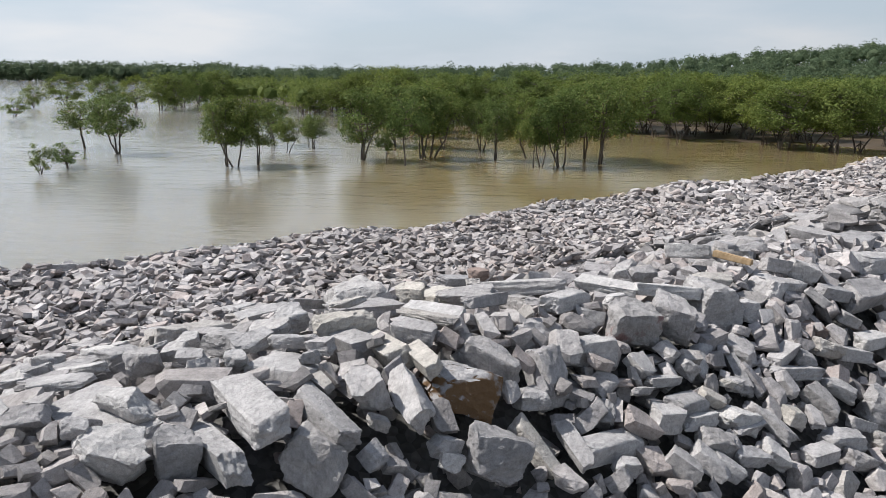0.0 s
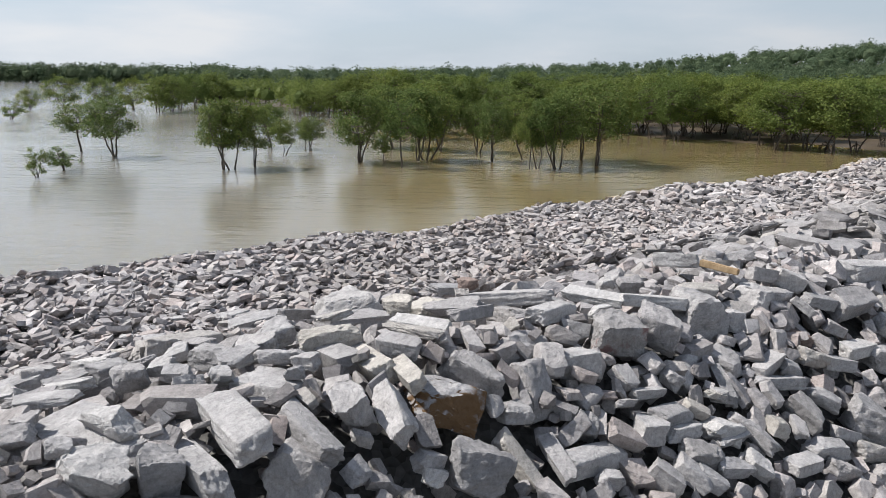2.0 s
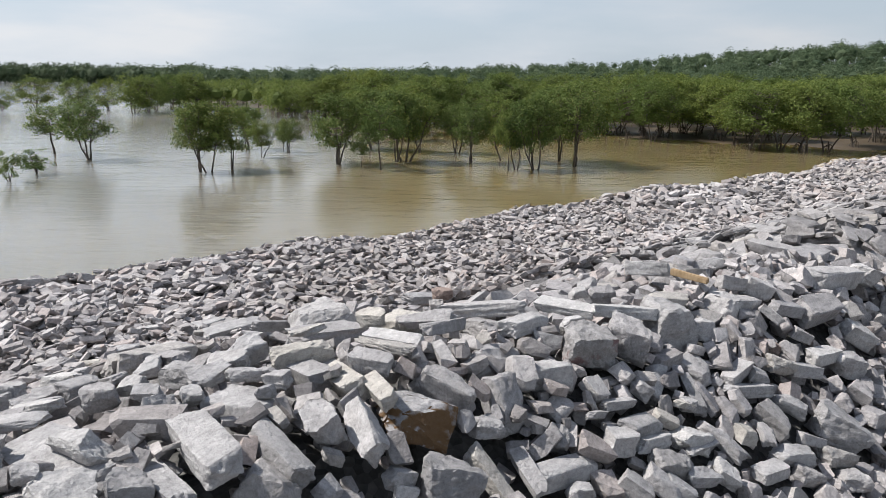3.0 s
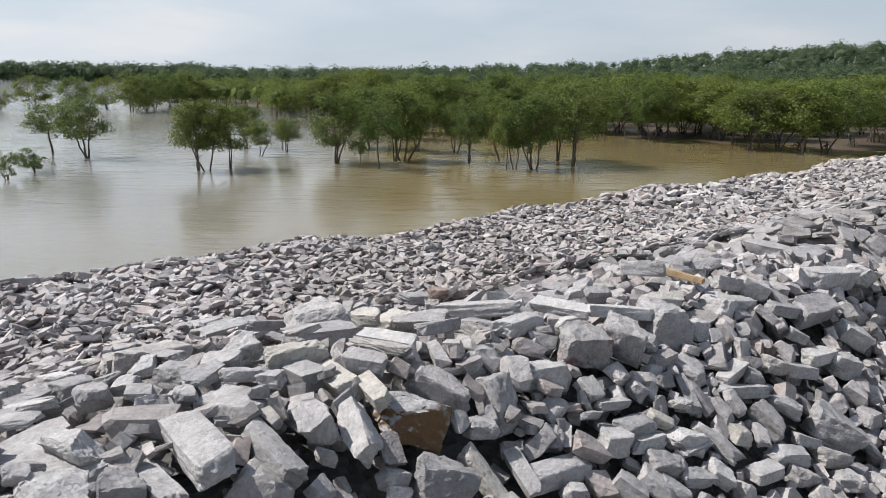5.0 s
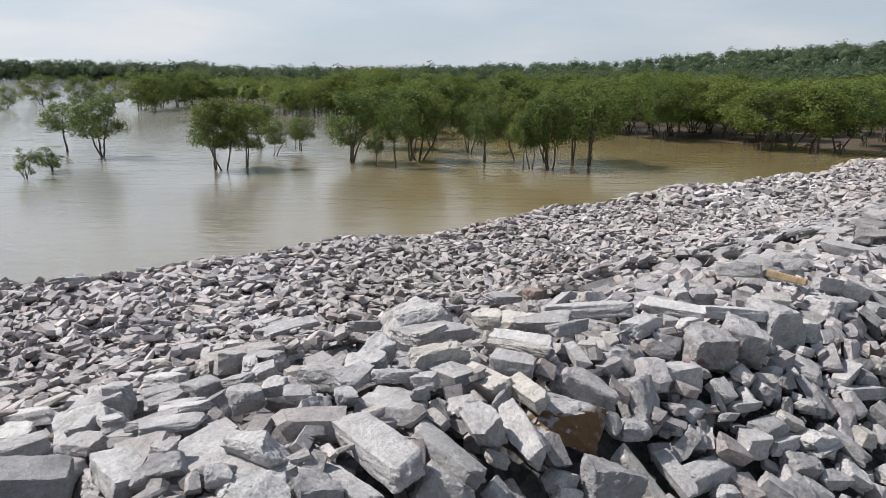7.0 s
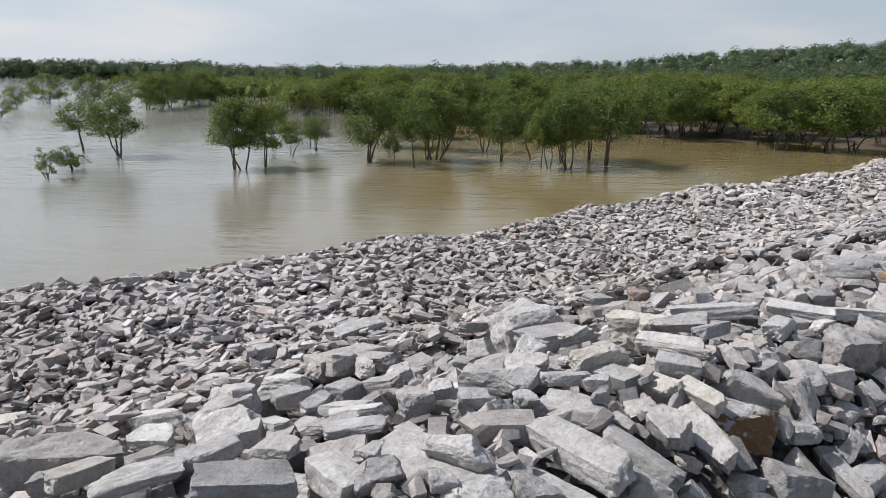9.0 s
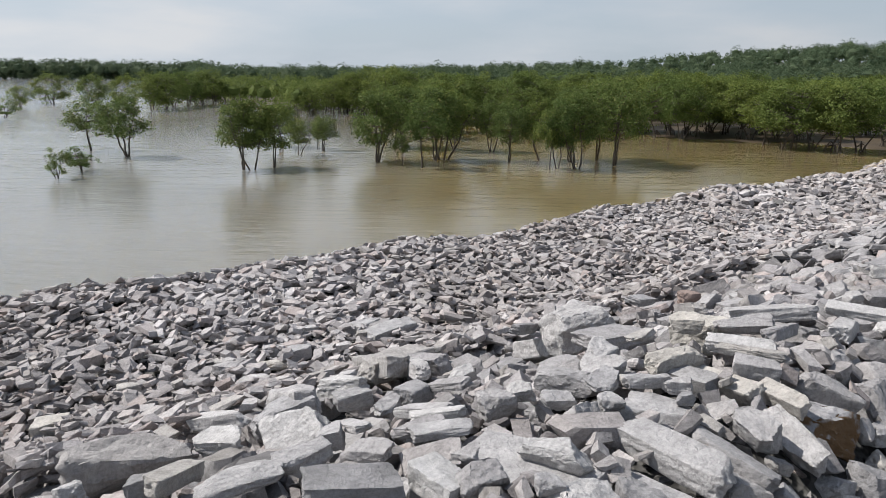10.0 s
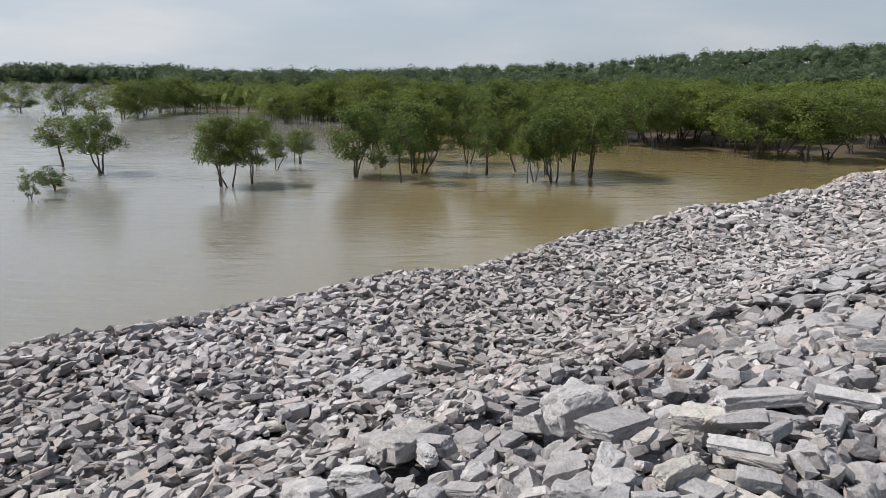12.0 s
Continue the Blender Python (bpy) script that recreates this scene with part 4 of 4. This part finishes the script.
def leaf_quads(rng, centres, spread, count, size, heart=None):
    """Folded leaves scattered round the twig ends."""
    c = np.array([t[:] for t in centres])
    pick = c[rng.integers(len(c), size=count)]
    pos = pick + rng.normal(0, 1, (count, 3)) * np.array(spread)
    nrm = rng.normal(0, 0.6, (count, 3)) + np.array((0, 0, 0.6))
    if heart is not None:
        away = (pos - np.array(heart[:3])) / heart[3]
        nrm = nrm + away * 0.9
    nrm /= np.linalg.norm(nrm, axis=1)[:, None]
    along = np.cross(nrm, rng.normal(0, 1, (count, 3)))
    along /= np.linalg.norm(along, axis=1)[:, None] + 1e-9
    side = np.cross(nrm, along)
    s = size * rng.uniform(0.6, 1.35, (count, 1))
    a, b = pos - along * s, pos + along * s
    lift = nrm * s * 0.18
    l, r = pos - side * s * 0.5 + lift, pos + side * s * 0.5 + lift
    verts = np.stack([a, r, b, l], 1).reshape(-1, 3)
    faces = np.arange(count * 4).reshape(count, 4)
    return verts, faces


def simple_mesh(name, verts, faces, mat, smooth=False):
    me = bpy.data.meshes.new(name)
    me.from_pydata([tuple(v) for v in verts], [], [tuple(f) for f in faces])
    me.materials.append(mat)
    if smooth:
        me.polygons.foreach_set("use_smooth", np.ones(len(me.polygons), bool))
    me.update()
    return me


def tree_meshes(seed, stems, fork, wide, leaves, leaf, roots=0, clumps=34, fat=1.0, leaf_mat=None):
    """Trunk and crown of a mangrove one metre high in all; stems rise from one foot, fork is where limbs begin, wide the crown's breadth."""
    rng = np.random.default_rng(seed)
    vs, fs, joints = [], [], []
    for s in range(stems):
        out = Vector((rng.normal(0, 0.15), rng.normal(0, 0.15), 0)) * ((0.40 if roots else 0.7) if stems > 1 else 0.5)
        p, d = Vector((out.x * 0.15, out.y * 0.15, -0.10)), Vector((out.x, out.y, 1)).normalized()
        n = 9
        r = (0.0105 if stems > 1 else 0.013) * fat
        rise = rng.uniform(0.72, 0.86) + 0.10
        for k in range(n):
            d = (d + Vector((rng.normal(0, 0.17), rng.normal(0, 0.17), 0.16))).normalized()
            q = p + d * (rise / n)
            tube(vs, fs, p, q, r * (1.3 - 1.05 * k / n), r * (1.3 - 1.05 * (k + 1) / n), 5)
            p = q
            if p.z > fork * 0.80:
                joints.append((p.copy(), r * (1.3 - 1.05 * (k + 1) / n)))
    # clumps of foliage spread over an uneven rounded crown
    mid = (fork + 0.97) / 2
    centres = []
    lobes = rng.uniform(0.72, 1.12, 7)
    for _ in range(clumps):
        t, rise = rng.uniform(0, 2 * math.pi), rng.random()
        lobe = lobes[int(t / (2 * math.pi) * 6.99)]
        girth = wide * 0.54 * lobe * (0.28 + 0.72 * math.sin(math.pi * min(1.0, 0.10 + rise * 0.86)))
        reach = girth * math.sqrt(rng.uniform(0.12, 1.0))
        c = Vector((math.cos(t) * reach, math.sin(t) * reach, fork + (0.95 - fork) * rise * rng.uniform(0.9, 1.0)))
        low = [g for g in joints if g[0].z < c.z - 0.04] or joints[:1]
        a, ra = min(low, key=lambda g: (g[0] - c).length + 0.6 * max(0, c.z - g[0].z - 0.25))
        bend = a.lerp(c, 0.5) + Vector((rng.normal(0, 0.025), rng.normal(0, 0.025), -0.02))
        tube(vs, fs, a, bend, ra * 0.55 + 0.001, ra * 0.35 + 0.001, 3)
        tube(vs, fs, bend, c, ra * 0.35 + 0.001, 0.0012, 3)
        centres.append(c)
        for _k in range(1):
            tip = c + Vector(rng.normal(0, 0.05, 3))
            tube(vs, fs, bend.lerp(c, 0.6), tip, 0.002, 0.0008, 3)
            centres.append(tip)
    for _ in range(3):
        a, ra = joints[0]
        low = a.lerp(Vector((0, 0, 0)), rng.uniform(0.1, 0.5))
        t = rng.uniform(0, 6.28)
        tube(vs, fs, low, low + Vector((math.cos(t) * 0.10, math.sin(t) * 0.10, rng.uniform(0.0, 0.10))), 0.004, 0.001, 3)
    for _ in range(roots):
        t = rng.uniform(0, 2 * math.pi)
        a = Vector((0, 0, rng.uniform(0.07, 0.16)))
        b = Vector((math.cos(t) * 0.06, math.sin(t) * 0.06, a.z * 0.7))
        c = Vector((math.cos(t) * 0.10, math.sin(t) * 0.10, -0.08))
        tube(vs, fs, a, b, 0.006, 0.005, 4)
        tube(vs, fs, b, c, 0.005, 0.004, 4)
    lv, lf = leaf_quads(rng, centres, (0.048, 0.048, 0.034), leaves, leaf, (0, 0, mid - 0.05, wide * 0.5))
    return simple_mesh("trunk", vs, fs, BARK, True), simple_mesh("crown", lv, lf, leaf_mat or LEAF)


def tree_thing(name, meshes, label, group, m):
    ob = new(name)
    for part_name, me in zip(("trunk", "crown"), meshes):
        child = new(part_name, me)
        child.parent = ob
    ob.matrix_world = m
    return tagged(ob, label, "tree", group)


SHRUBS = [tree_meshes(100 + k, 3, 0.20, 0.90, 2000, 0.026, clumps=32, fat=1.5) for k in range(2)]
TREES = [tree_meshes(1 + k, (1, 3, 2, 2, 4, 3)[k], (0.42, 0.35, 0.34, 0.34, 0.28, 0.32)[k], (0.80, 0.85, 0.7, 0.75, 0.9, 0.65)[k],
                     (3400, 4600, 4300, 4300, 5000, 4000)[k], 0.0182, clumps=(40, 56, 54, 54, 62, 50)[k], fat=1.2) for k in range(6)]
ROOTED = [tree_meshes(30 + k, (2, 1, 2)[k], 0.30, 0.80, 4600, 0.0172, roots=7, clumps=64, leaf_mat=LEAF_DEEP) for k in range(3)]
LOWS = [tree_meshes(80 + k, 3, 0.16, 0.95, 3800, 0.0205, clumps=60, leaf_mat=LEAF_DEEP) for k in range(3)]
DENSE = [tree_meshes(60 + k, 2, 0.18, 0.95, 3200, 0.0195, clumps=56, leaf_mat=LEAF_DEEP) for k in range(4)]


def plant(kind, x, y, height, turn_, wide=1.0, label="young mangrove tree with a green leafy crown standing in water", name="mangrove_tree"):
    z = max(0.0, float(ground_height(x, y)))
    m = Matrix.Translation((x, y, z - 0.02)) @ Matrix.Rotation(turn_, 4, "Z") @ Matrix.Diagonal((height * wide, height * wide, height, 1))
    return tree_thing(name, kind, label, "mangrove trees", m)


STANDING = []


def stand(kind, x, y, height, wide, turn_, label):
    """A tree of the open front rows, at its own place."""
    STANDING.append(plant(kind, x, y, height, turn_, wide, label))


stand(SHRUBS[0], -20.69, 36.17, 1.66, 0.84, 1.49, "small green mangrove shrub standing in shallow water")
stand(SHRUBS[1], -20.77, 38.90, 1.50, 1.31, 3.42, "small green mangrove shrub standing in shallow water")
stand(TREES[0], -24.55, 48.73, 3.61, 1.25, 2.32, "slender young mangrove tree with green crown standing in water")
stand(TREES[1], -21.10, 45.76, 3.86, 1.12, 3.79, "slender young mangrove tree with green crown standing in water")
stand(LOWS[0], -57.34, 109.20, 4.69, 1.40, 3.93, "low full-crowned mangrove tree standing in open water")
stand(LOWS[1], -49.02, 104.49, 4.74, 1.34, 0.41, "low full-crowned mangrove tree standing in open water")
stand(LOWS[2], -43.91, 102.60, 4.66, 1.10, 0.08, "low full-crowned mangrove tree standing in open water")
stand(LOWS[0], -37.99, 96.59, 5.20, 1.33, 5.26, "low full-crowned mangrove tree standing in open water")
stand(LOWS[1], -37.26, 99.70, 5.06, 1.12, 1.63, "low full-crowned mangrove tree standing in open water")
stand(LOWS[2], -37.66, 104.33, 5.29, 1.11, 1.47, "low full-crowned mangrove tree standing in open water")
stand(LOWS[0], -36.93, 107.94, 5.32, 1.14, 6.25, "low full-crowned mangrove tree standing in open water")
stand(TREES[1], -12.36, 40.25, 4.06, 0.85, 2.95, "slender young mangrove tree with green crown standing in water")
stand(TREES[2], -11.80, 40.30, 4.13, 0.86, 5.25, "slender young mangrove tree with green crown standing in water")
stand(TREES[3], -10.79, 41.11, 3.86, 0.90, 2.99, "slender young mangrove tree with green crown standing in water")
stand(TREES[5], -12.47, 52.30, 3.34, 1.26, 4.01, "slender young mangrove tree with green crown standing in water")
stand(TREES[2], -10.48, 47.43, 2.53, 0.93, 0.95, "slender young mangrove tree with green crown standing in water")
stand(TREES[0], -9.83, 51.81, 2.11, 0.90, 3.99, "slender young mangrove tree with green crown standing in water")
stand(TREES[1], -9.13, 50.36, 2.49, 1.03, 5.45, "slender young mangrove tree with green crown standing in water")
stand(LOWS[1], -21.68, 112.31, 4.71, 1.29, 3.29, "low full-crowned mangrove tree standing in open water")
stand(LOWS[2], -16.33, 91.27, 3.85, 1.28, 4.66, "low full-crowned mangrove tree standing in open water")
stand(TREES[4], -5.01, 44.26, 4.50, 0.94, 4.22, "slender young mangrove tree with green crown standing in water")
stand(TREES[2], -4.50, 53.20, 4.63, 1.12, 0.40, "slender young mangrove tree with green crown standing in water")
stand(TREES[0], -3.42, 42.74, 2.11, 0.65, 4.76, "slender young mangrove tree with green crown standing in water")
stand(TREES[3], -3.45, 53.31, 4.56, 1.06, 3.71, "slender young mangrove tree with green crown standing in water")
stand(TREES[0], -2.09, 41.81, 4.28, 0.78, 1.89, "slender young mangrove tree with green crown standing in water")
stand(TREES[1], -1.28, 45.47, 4.73, 0.77, 0.19, "slender young mangrove tree with green crown standing in water")
stand(TREES[5], -0.80, 45.82, 4.80, 1.06, 5.44, "slender young mangrove tree with green crown standing in water")
stand(TREES[2], 0.31, 51.36, 4.42, 0.99, 2.97, "slender young mangrove tree with green crown standing in water")
stand(TREES[5], 2.79, 50.87, 3.68, 0.91, 4.51, "slender young mangrove tree with green crown standing in water")
stand(TREES[1], 3.47, 45.30, 3.90, 0.82, 5.52, "slender young mangrove tree with green crown standing in water")
stand(TREES[3], 5.59, 46.40, 4.17, 0.79, 4.48, "slender young mangrove tree with green crown standing in water")
stand(TREES[0], 5.43, 41.65, 3.83, 0.58, 5.78, "slender young mangrove tree with green crown standing in water")
stand(TREES[2], 6.01, 41.95, 4.25, 0.75, 2.48, "slender young mangrove tree with green crown standing in water")
stand(TREES[1], 7.41, 45.35, 4.40, 0.79, 5.03, "slender young mangrove tree with green crown standing in water")
stand(TREES[5], 7.09, 42.03, 4.65, 0.84, 2.79, "slender young mangrove tree with green crown standing in water")
stand(TREES[3], 9.51, 46.76, 4.93, 0.99, 5.88, "slender young mangrove tree with green crown standing in water")
stand(TREES[1], 9.95, 43.86, 5.25, 0.95, 5.52, "slender young mangrove tree with green crown standing in water")
stand(ROOTED[0], 19.98, 69.36, 5.89, 0.99, 0.61, "mangrove tree with stilt roots at the mud edge")
stand(ROOTED[1], 19.32, 64.35, 5.38, 0.88, 0.85, "mangrove tree with stilt roots at the mud edge")
stand(ROOTED[2], 21.08, 65.75, 5.70, 0.91, 1.36, "mangrove tree with stilt roots at the mud edge")
stand(ROOTED[0], 20.71, 61.78, 5.33, 0.92, 6.06, "mangrove tree with stilt roots at the mud edge")
stand(ROOTED[1], 22.87, 66.60, 5.83, 0.97, 2.74, "mangrove tree with stilt roots at the mud edge")
stand(ROOTED[2], 23.12, 64.86, 5.58, 1.06, 3.94, "mangrove tree with stilt roots at the mud edge")
stand(ROOTED[0], 26.17, 69.60, 5.60, 1.00, 1.89, "mangrove tree with stilt roots at the mud edge")
stand(ROOTED[1], 26.53, 63.61, 5.30, 1.11, 3.19, "mangrove tree with stilt roots at the mud edge")
stand(ROOTED[0], 27.14, 62.60, 5.41, 1.08, 2.42, "mangrove tree with stilt roots at the mud edge")
stand(ROOTED[2], 26.53, 58.50, 4.98, 0.91, 2.20, "mangrove tree with stilt roots at the mud edge")
stand(ROOTED[1], 26.04, 54.90, 5.37, 1.14, 3.67, "mangrove tree with stilt roots at the mud edge")
stand(ROOTED[2], 27.48, 55.91, 5.04, 1.00, 3.67, "mangrove tree with stilt roots at the mud edge")
stand(ROOTED[0], 28.83, 55.20, 5.41, 0.99, 5.68, "mangrove tree with stilt roots at the mud edge")
stand(ROOTED[1], 29.81, 54.48, 5.52, 1.02, 4.28, "mangrove tree with stilt roots at the mud edge")
stand(ROOTED[2], 29.60, 52.87, 5.32, 1.03, 5.83, "mangrove tree with stilt roots at the mud edge")
stand(ROOTED[0], 31.87, 53.89, 5.63, 1.06, 5.38, "mangrove tree with stilt roots at the mud edge")
stand(ROOTED[1], 36.41, 57.78, 5.94, 1.04, 6.22, "mangrove tree with stilt roots at the mud edge")
stand(ROOTED[0], 40.62, 61.65, 6.18, 1.08, 4.22, "mangrove tree with stilt roots at the mud edge")
stand(LOWS[1], -56.59, 99.10, 3.15, 1.28, 1.02, "low full-crowned mangrove tree standing in open water")
stand(LOWS[2], -36.08, 111.85, 5.59, 1.12, 5.40, "low full-crowned mangrove tree standing in open water")
stand(LOWS[0], -33.98, 110.60, 5.61, 1.10, 6.06, "low full-crowned mangrove tree standing in open water")
stand(SHRUBS[1], -47.39, 79.18, 2.29, 1.29, 5.68, "small green mangrove shrub standing in shallow water")


# the belt behind: trees thinning out towards the water
rng = np.random.default_rng(21)
count = 0
while count < 150:
    y = rng.uniform(52, 100)
    x = rng.uniform(-0.70, 0.78) * y
    u, v = to_uv(x, y)
    front = float(np.interp(x, [-70, -40, -28, -16, -8, 0, 10, 18, 24, 34, 60], [125, 118, 108, 98, 84, 74, 70, 68, 66, 58, 60]))
    if v < 24 or (y < front and not (y > front - 16 and rng.random() < 0.06)):
        continue
    h = float(np.interp(y, [50, 70, 92], [4.3, 5.0, 5.6])) * rng.uniform(0.85, 1.15)
    kind = ROOTED[count % 3] if x > 16 and y < 75 else (TREES[1 + count % 5] if y < 72 else DENSE[count % 4])
    plant(kind, x, y, h, rng.uniform(0, 6.28), 1.05, "mangrove tree in a dense green stand on the mud flat")
    count += 1


def far_woods():
    """Distant crowns beyond the belt, each a clump of leaf tufts on a bare stem."""
    rng = np.random.default_rng(31)
    bv, bf = [], []
    belt, hill = ([], [], []), ([], [], [])
    ball = bmesh.new()
    bmesh.ops.create_icosphere(ball, subdivisions=1, radius=1.0)
    CORE, CORE_TRIS = as_arrays(ball)
    ball.free()

    def crown(x, y, h, tufts, leaf, mid=0.52, low=0.45, core=0.20):
        # crowns beyond 150 m take the leaf colour with haze painted in
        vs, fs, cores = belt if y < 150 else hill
        g = max(0.0, float(ground_height(x, y)))
        tufts = int(tufts * max(1.0, (h / 6.5) ** 1.5))
        d = rng.normal(0, 1, (tufts, 3))
        d /= np.linalg.norm(d, axis=1)[:, None]
        d[:, 2] = np.abs(d[:, 2]) * (0.8 + low) - low
        c = np.array((x, y, g + h * mid)) + d * np.array((h * 0.42, h * 0.42, h * 0.45)) * rng.uniform(0.60, 0.98, (tufts, 1))
        body = CORE * np.array((h * core, h * core, h * core * 0.95)) * rng.uniform(0.75, 1.2, (len(CORE), 1)) + np.array((x, y, g + h * mid))
        cores.append(body)
        lv, lf = leaf_quads(rng, [tuple(q) for q in c], (0.26, 0.26, 0.16), tufts * (6 if y < 150 else 9), leaf * 0.60, (x, y, g + h * mid * 0.8, h * 0.42))
        vs.append(lv), fs.append(lf)
        tube(bv, bf, (x, y, g - 0.3), (x + rng.normal(0, 0.3), y, g + h * 0.6), 0.09, 0.04, 4)

    n = 0
    while n < 620:
        y = rng.uniform(84, 150)
        x = rng.uniform(-0.72, 0.80) * y
        if y < np.interp(x, [-70, -48, -36, -20, -8], [160, 130, 108, 92, 84]) + rng.uniform(0, 6):
            continue
        crown(x, y, rng.uniform(4.9, 6.3), 46, 0.25, 0.42, 0.75, core=0.17)
        n += 1
    n = 0
    while n < 860:
        y = 150 + 230 * rng.random() ** 1.4
        x = rng.uniform(-0.72, 0.80) * y
        if y < shore(x) + 3:
            continue
        tall = rng.uniform(1, 2.2) if rng.random() < 0.05 else 0
        crown(x, y, rng.uniform(6.4, 8.6) + tall + (1.5 if x < -90 else 0), 36, 0.34, 0.47)
        n += 1
    for _ in range(330):
        y = rng.uniform(135, 290)
        x = rng.uniform(0.30, 0.82) * y
        crown(x, y, rng.uniform(5.6, 7.6), 38, 0.36, 0.45)
    for _ in range(330):
        x = rng.uniform(-300, -70)
        y = shore(x) + abs(rng.normal(0, 14)) + 1
        crown(x, y, rng.uniform(9.8, 13.0), 34, 0.44, 0.36, 0.95)
    for (vs, fs, cores), mat, label in ((belt, LEAF_DEEP, "dense green mangrove belt behind the water"), (hill, LEAF_HAZED, "distant green mangrove forest and low wooded hill")):
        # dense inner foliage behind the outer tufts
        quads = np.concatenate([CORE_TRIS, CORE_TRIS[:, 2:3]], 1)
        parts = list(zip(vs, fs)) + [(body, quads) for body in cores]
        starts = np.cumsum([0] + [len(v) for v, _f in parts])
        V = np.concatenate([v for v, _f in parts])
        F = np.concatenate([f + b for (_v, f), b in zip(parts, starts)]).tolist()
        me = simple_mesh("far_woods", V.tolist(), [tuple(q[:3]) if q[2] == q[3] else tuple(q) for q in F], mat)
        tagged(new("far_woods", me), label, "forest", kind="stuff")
    tagged(new("far_trunks", simple_mesh("far_trunks", bv, bf, BARK, True)), "thin dark trunks of the distant forest", "forest", kind="stuff")


far_woods()


def breathing_roots():
    """Thin upright roots that pierce the water round the standing trees."""
    rng = np.random.default_rng(77)
    vs, fs = [], []
    for tree in STANDING[:37]:
        c = tree.matrix_world.translation
        for _ in range(9):
            a, r = rng.uniform(0, 6.28), abs(rng.normal(0, 1.5)) + 0.25
            x, y = c.x + math.cos(a) * r * 1.4, c.y + math.sin(a) * r * 0.7
            h = rng.uniform(0.04, 0.13)
            tube(vs, fs, (x, y, -0.1), (x + rng.normal(0, 0.02), y, h), 0.009, 0.004, 4)
    tagged(new("breathing_roots", simple_mesh("breathing_roots", vs, fs, BARK)), "thin dark breathing roots piercing the water", "roots", kind="stuff")


breathing_roots()


def stake(x, y, h, lean):
    vs, fs = [], []
    tube(vs, fs, (0, 0, -0.6), (lean, 0, h), 0.05, 0.04, 6)
    ob = new("stake", simple_mesh("stake", vs, fs, BARK))
    ob.location = (x, y, 0)
    tagged(ob, "thin weathered wooden stake standing in open water", "stake", "stakes in the water")


for k in range(5):
    stake(-74.0 + 4.6 * k, 126.0 - 3.1 * (k % 3) + k, 0.55 + 0.12 * (k % 3), 0.08 * (k % 2))


def floating_branch(x, y):
    vs, fs = [], []
    tube(vs, fs, (-0.35, 0, 0.02), (0.3, 0.1, 0.05), 0.05, 0.03, 6)
    tube(vs, fs, (0.0, 0.04, 0.04), (0.25, -0.15, 0.16), 0.03, 0.012, 5)
    tube(vs, fs, (-0.1, 0.02, 0.04), (-0.3, 0.2, 0.14), 0.025, 0.01, 5)
    ob = new("floating_branch", simple_mesh("floating_branch", vs, fs, BARK))
    ob.location = (x, y, 0)
    tagged(ob, "dark waterlogged branch floating beside a mangrove", "branch")


floating_branch(-29.2, 60.5)
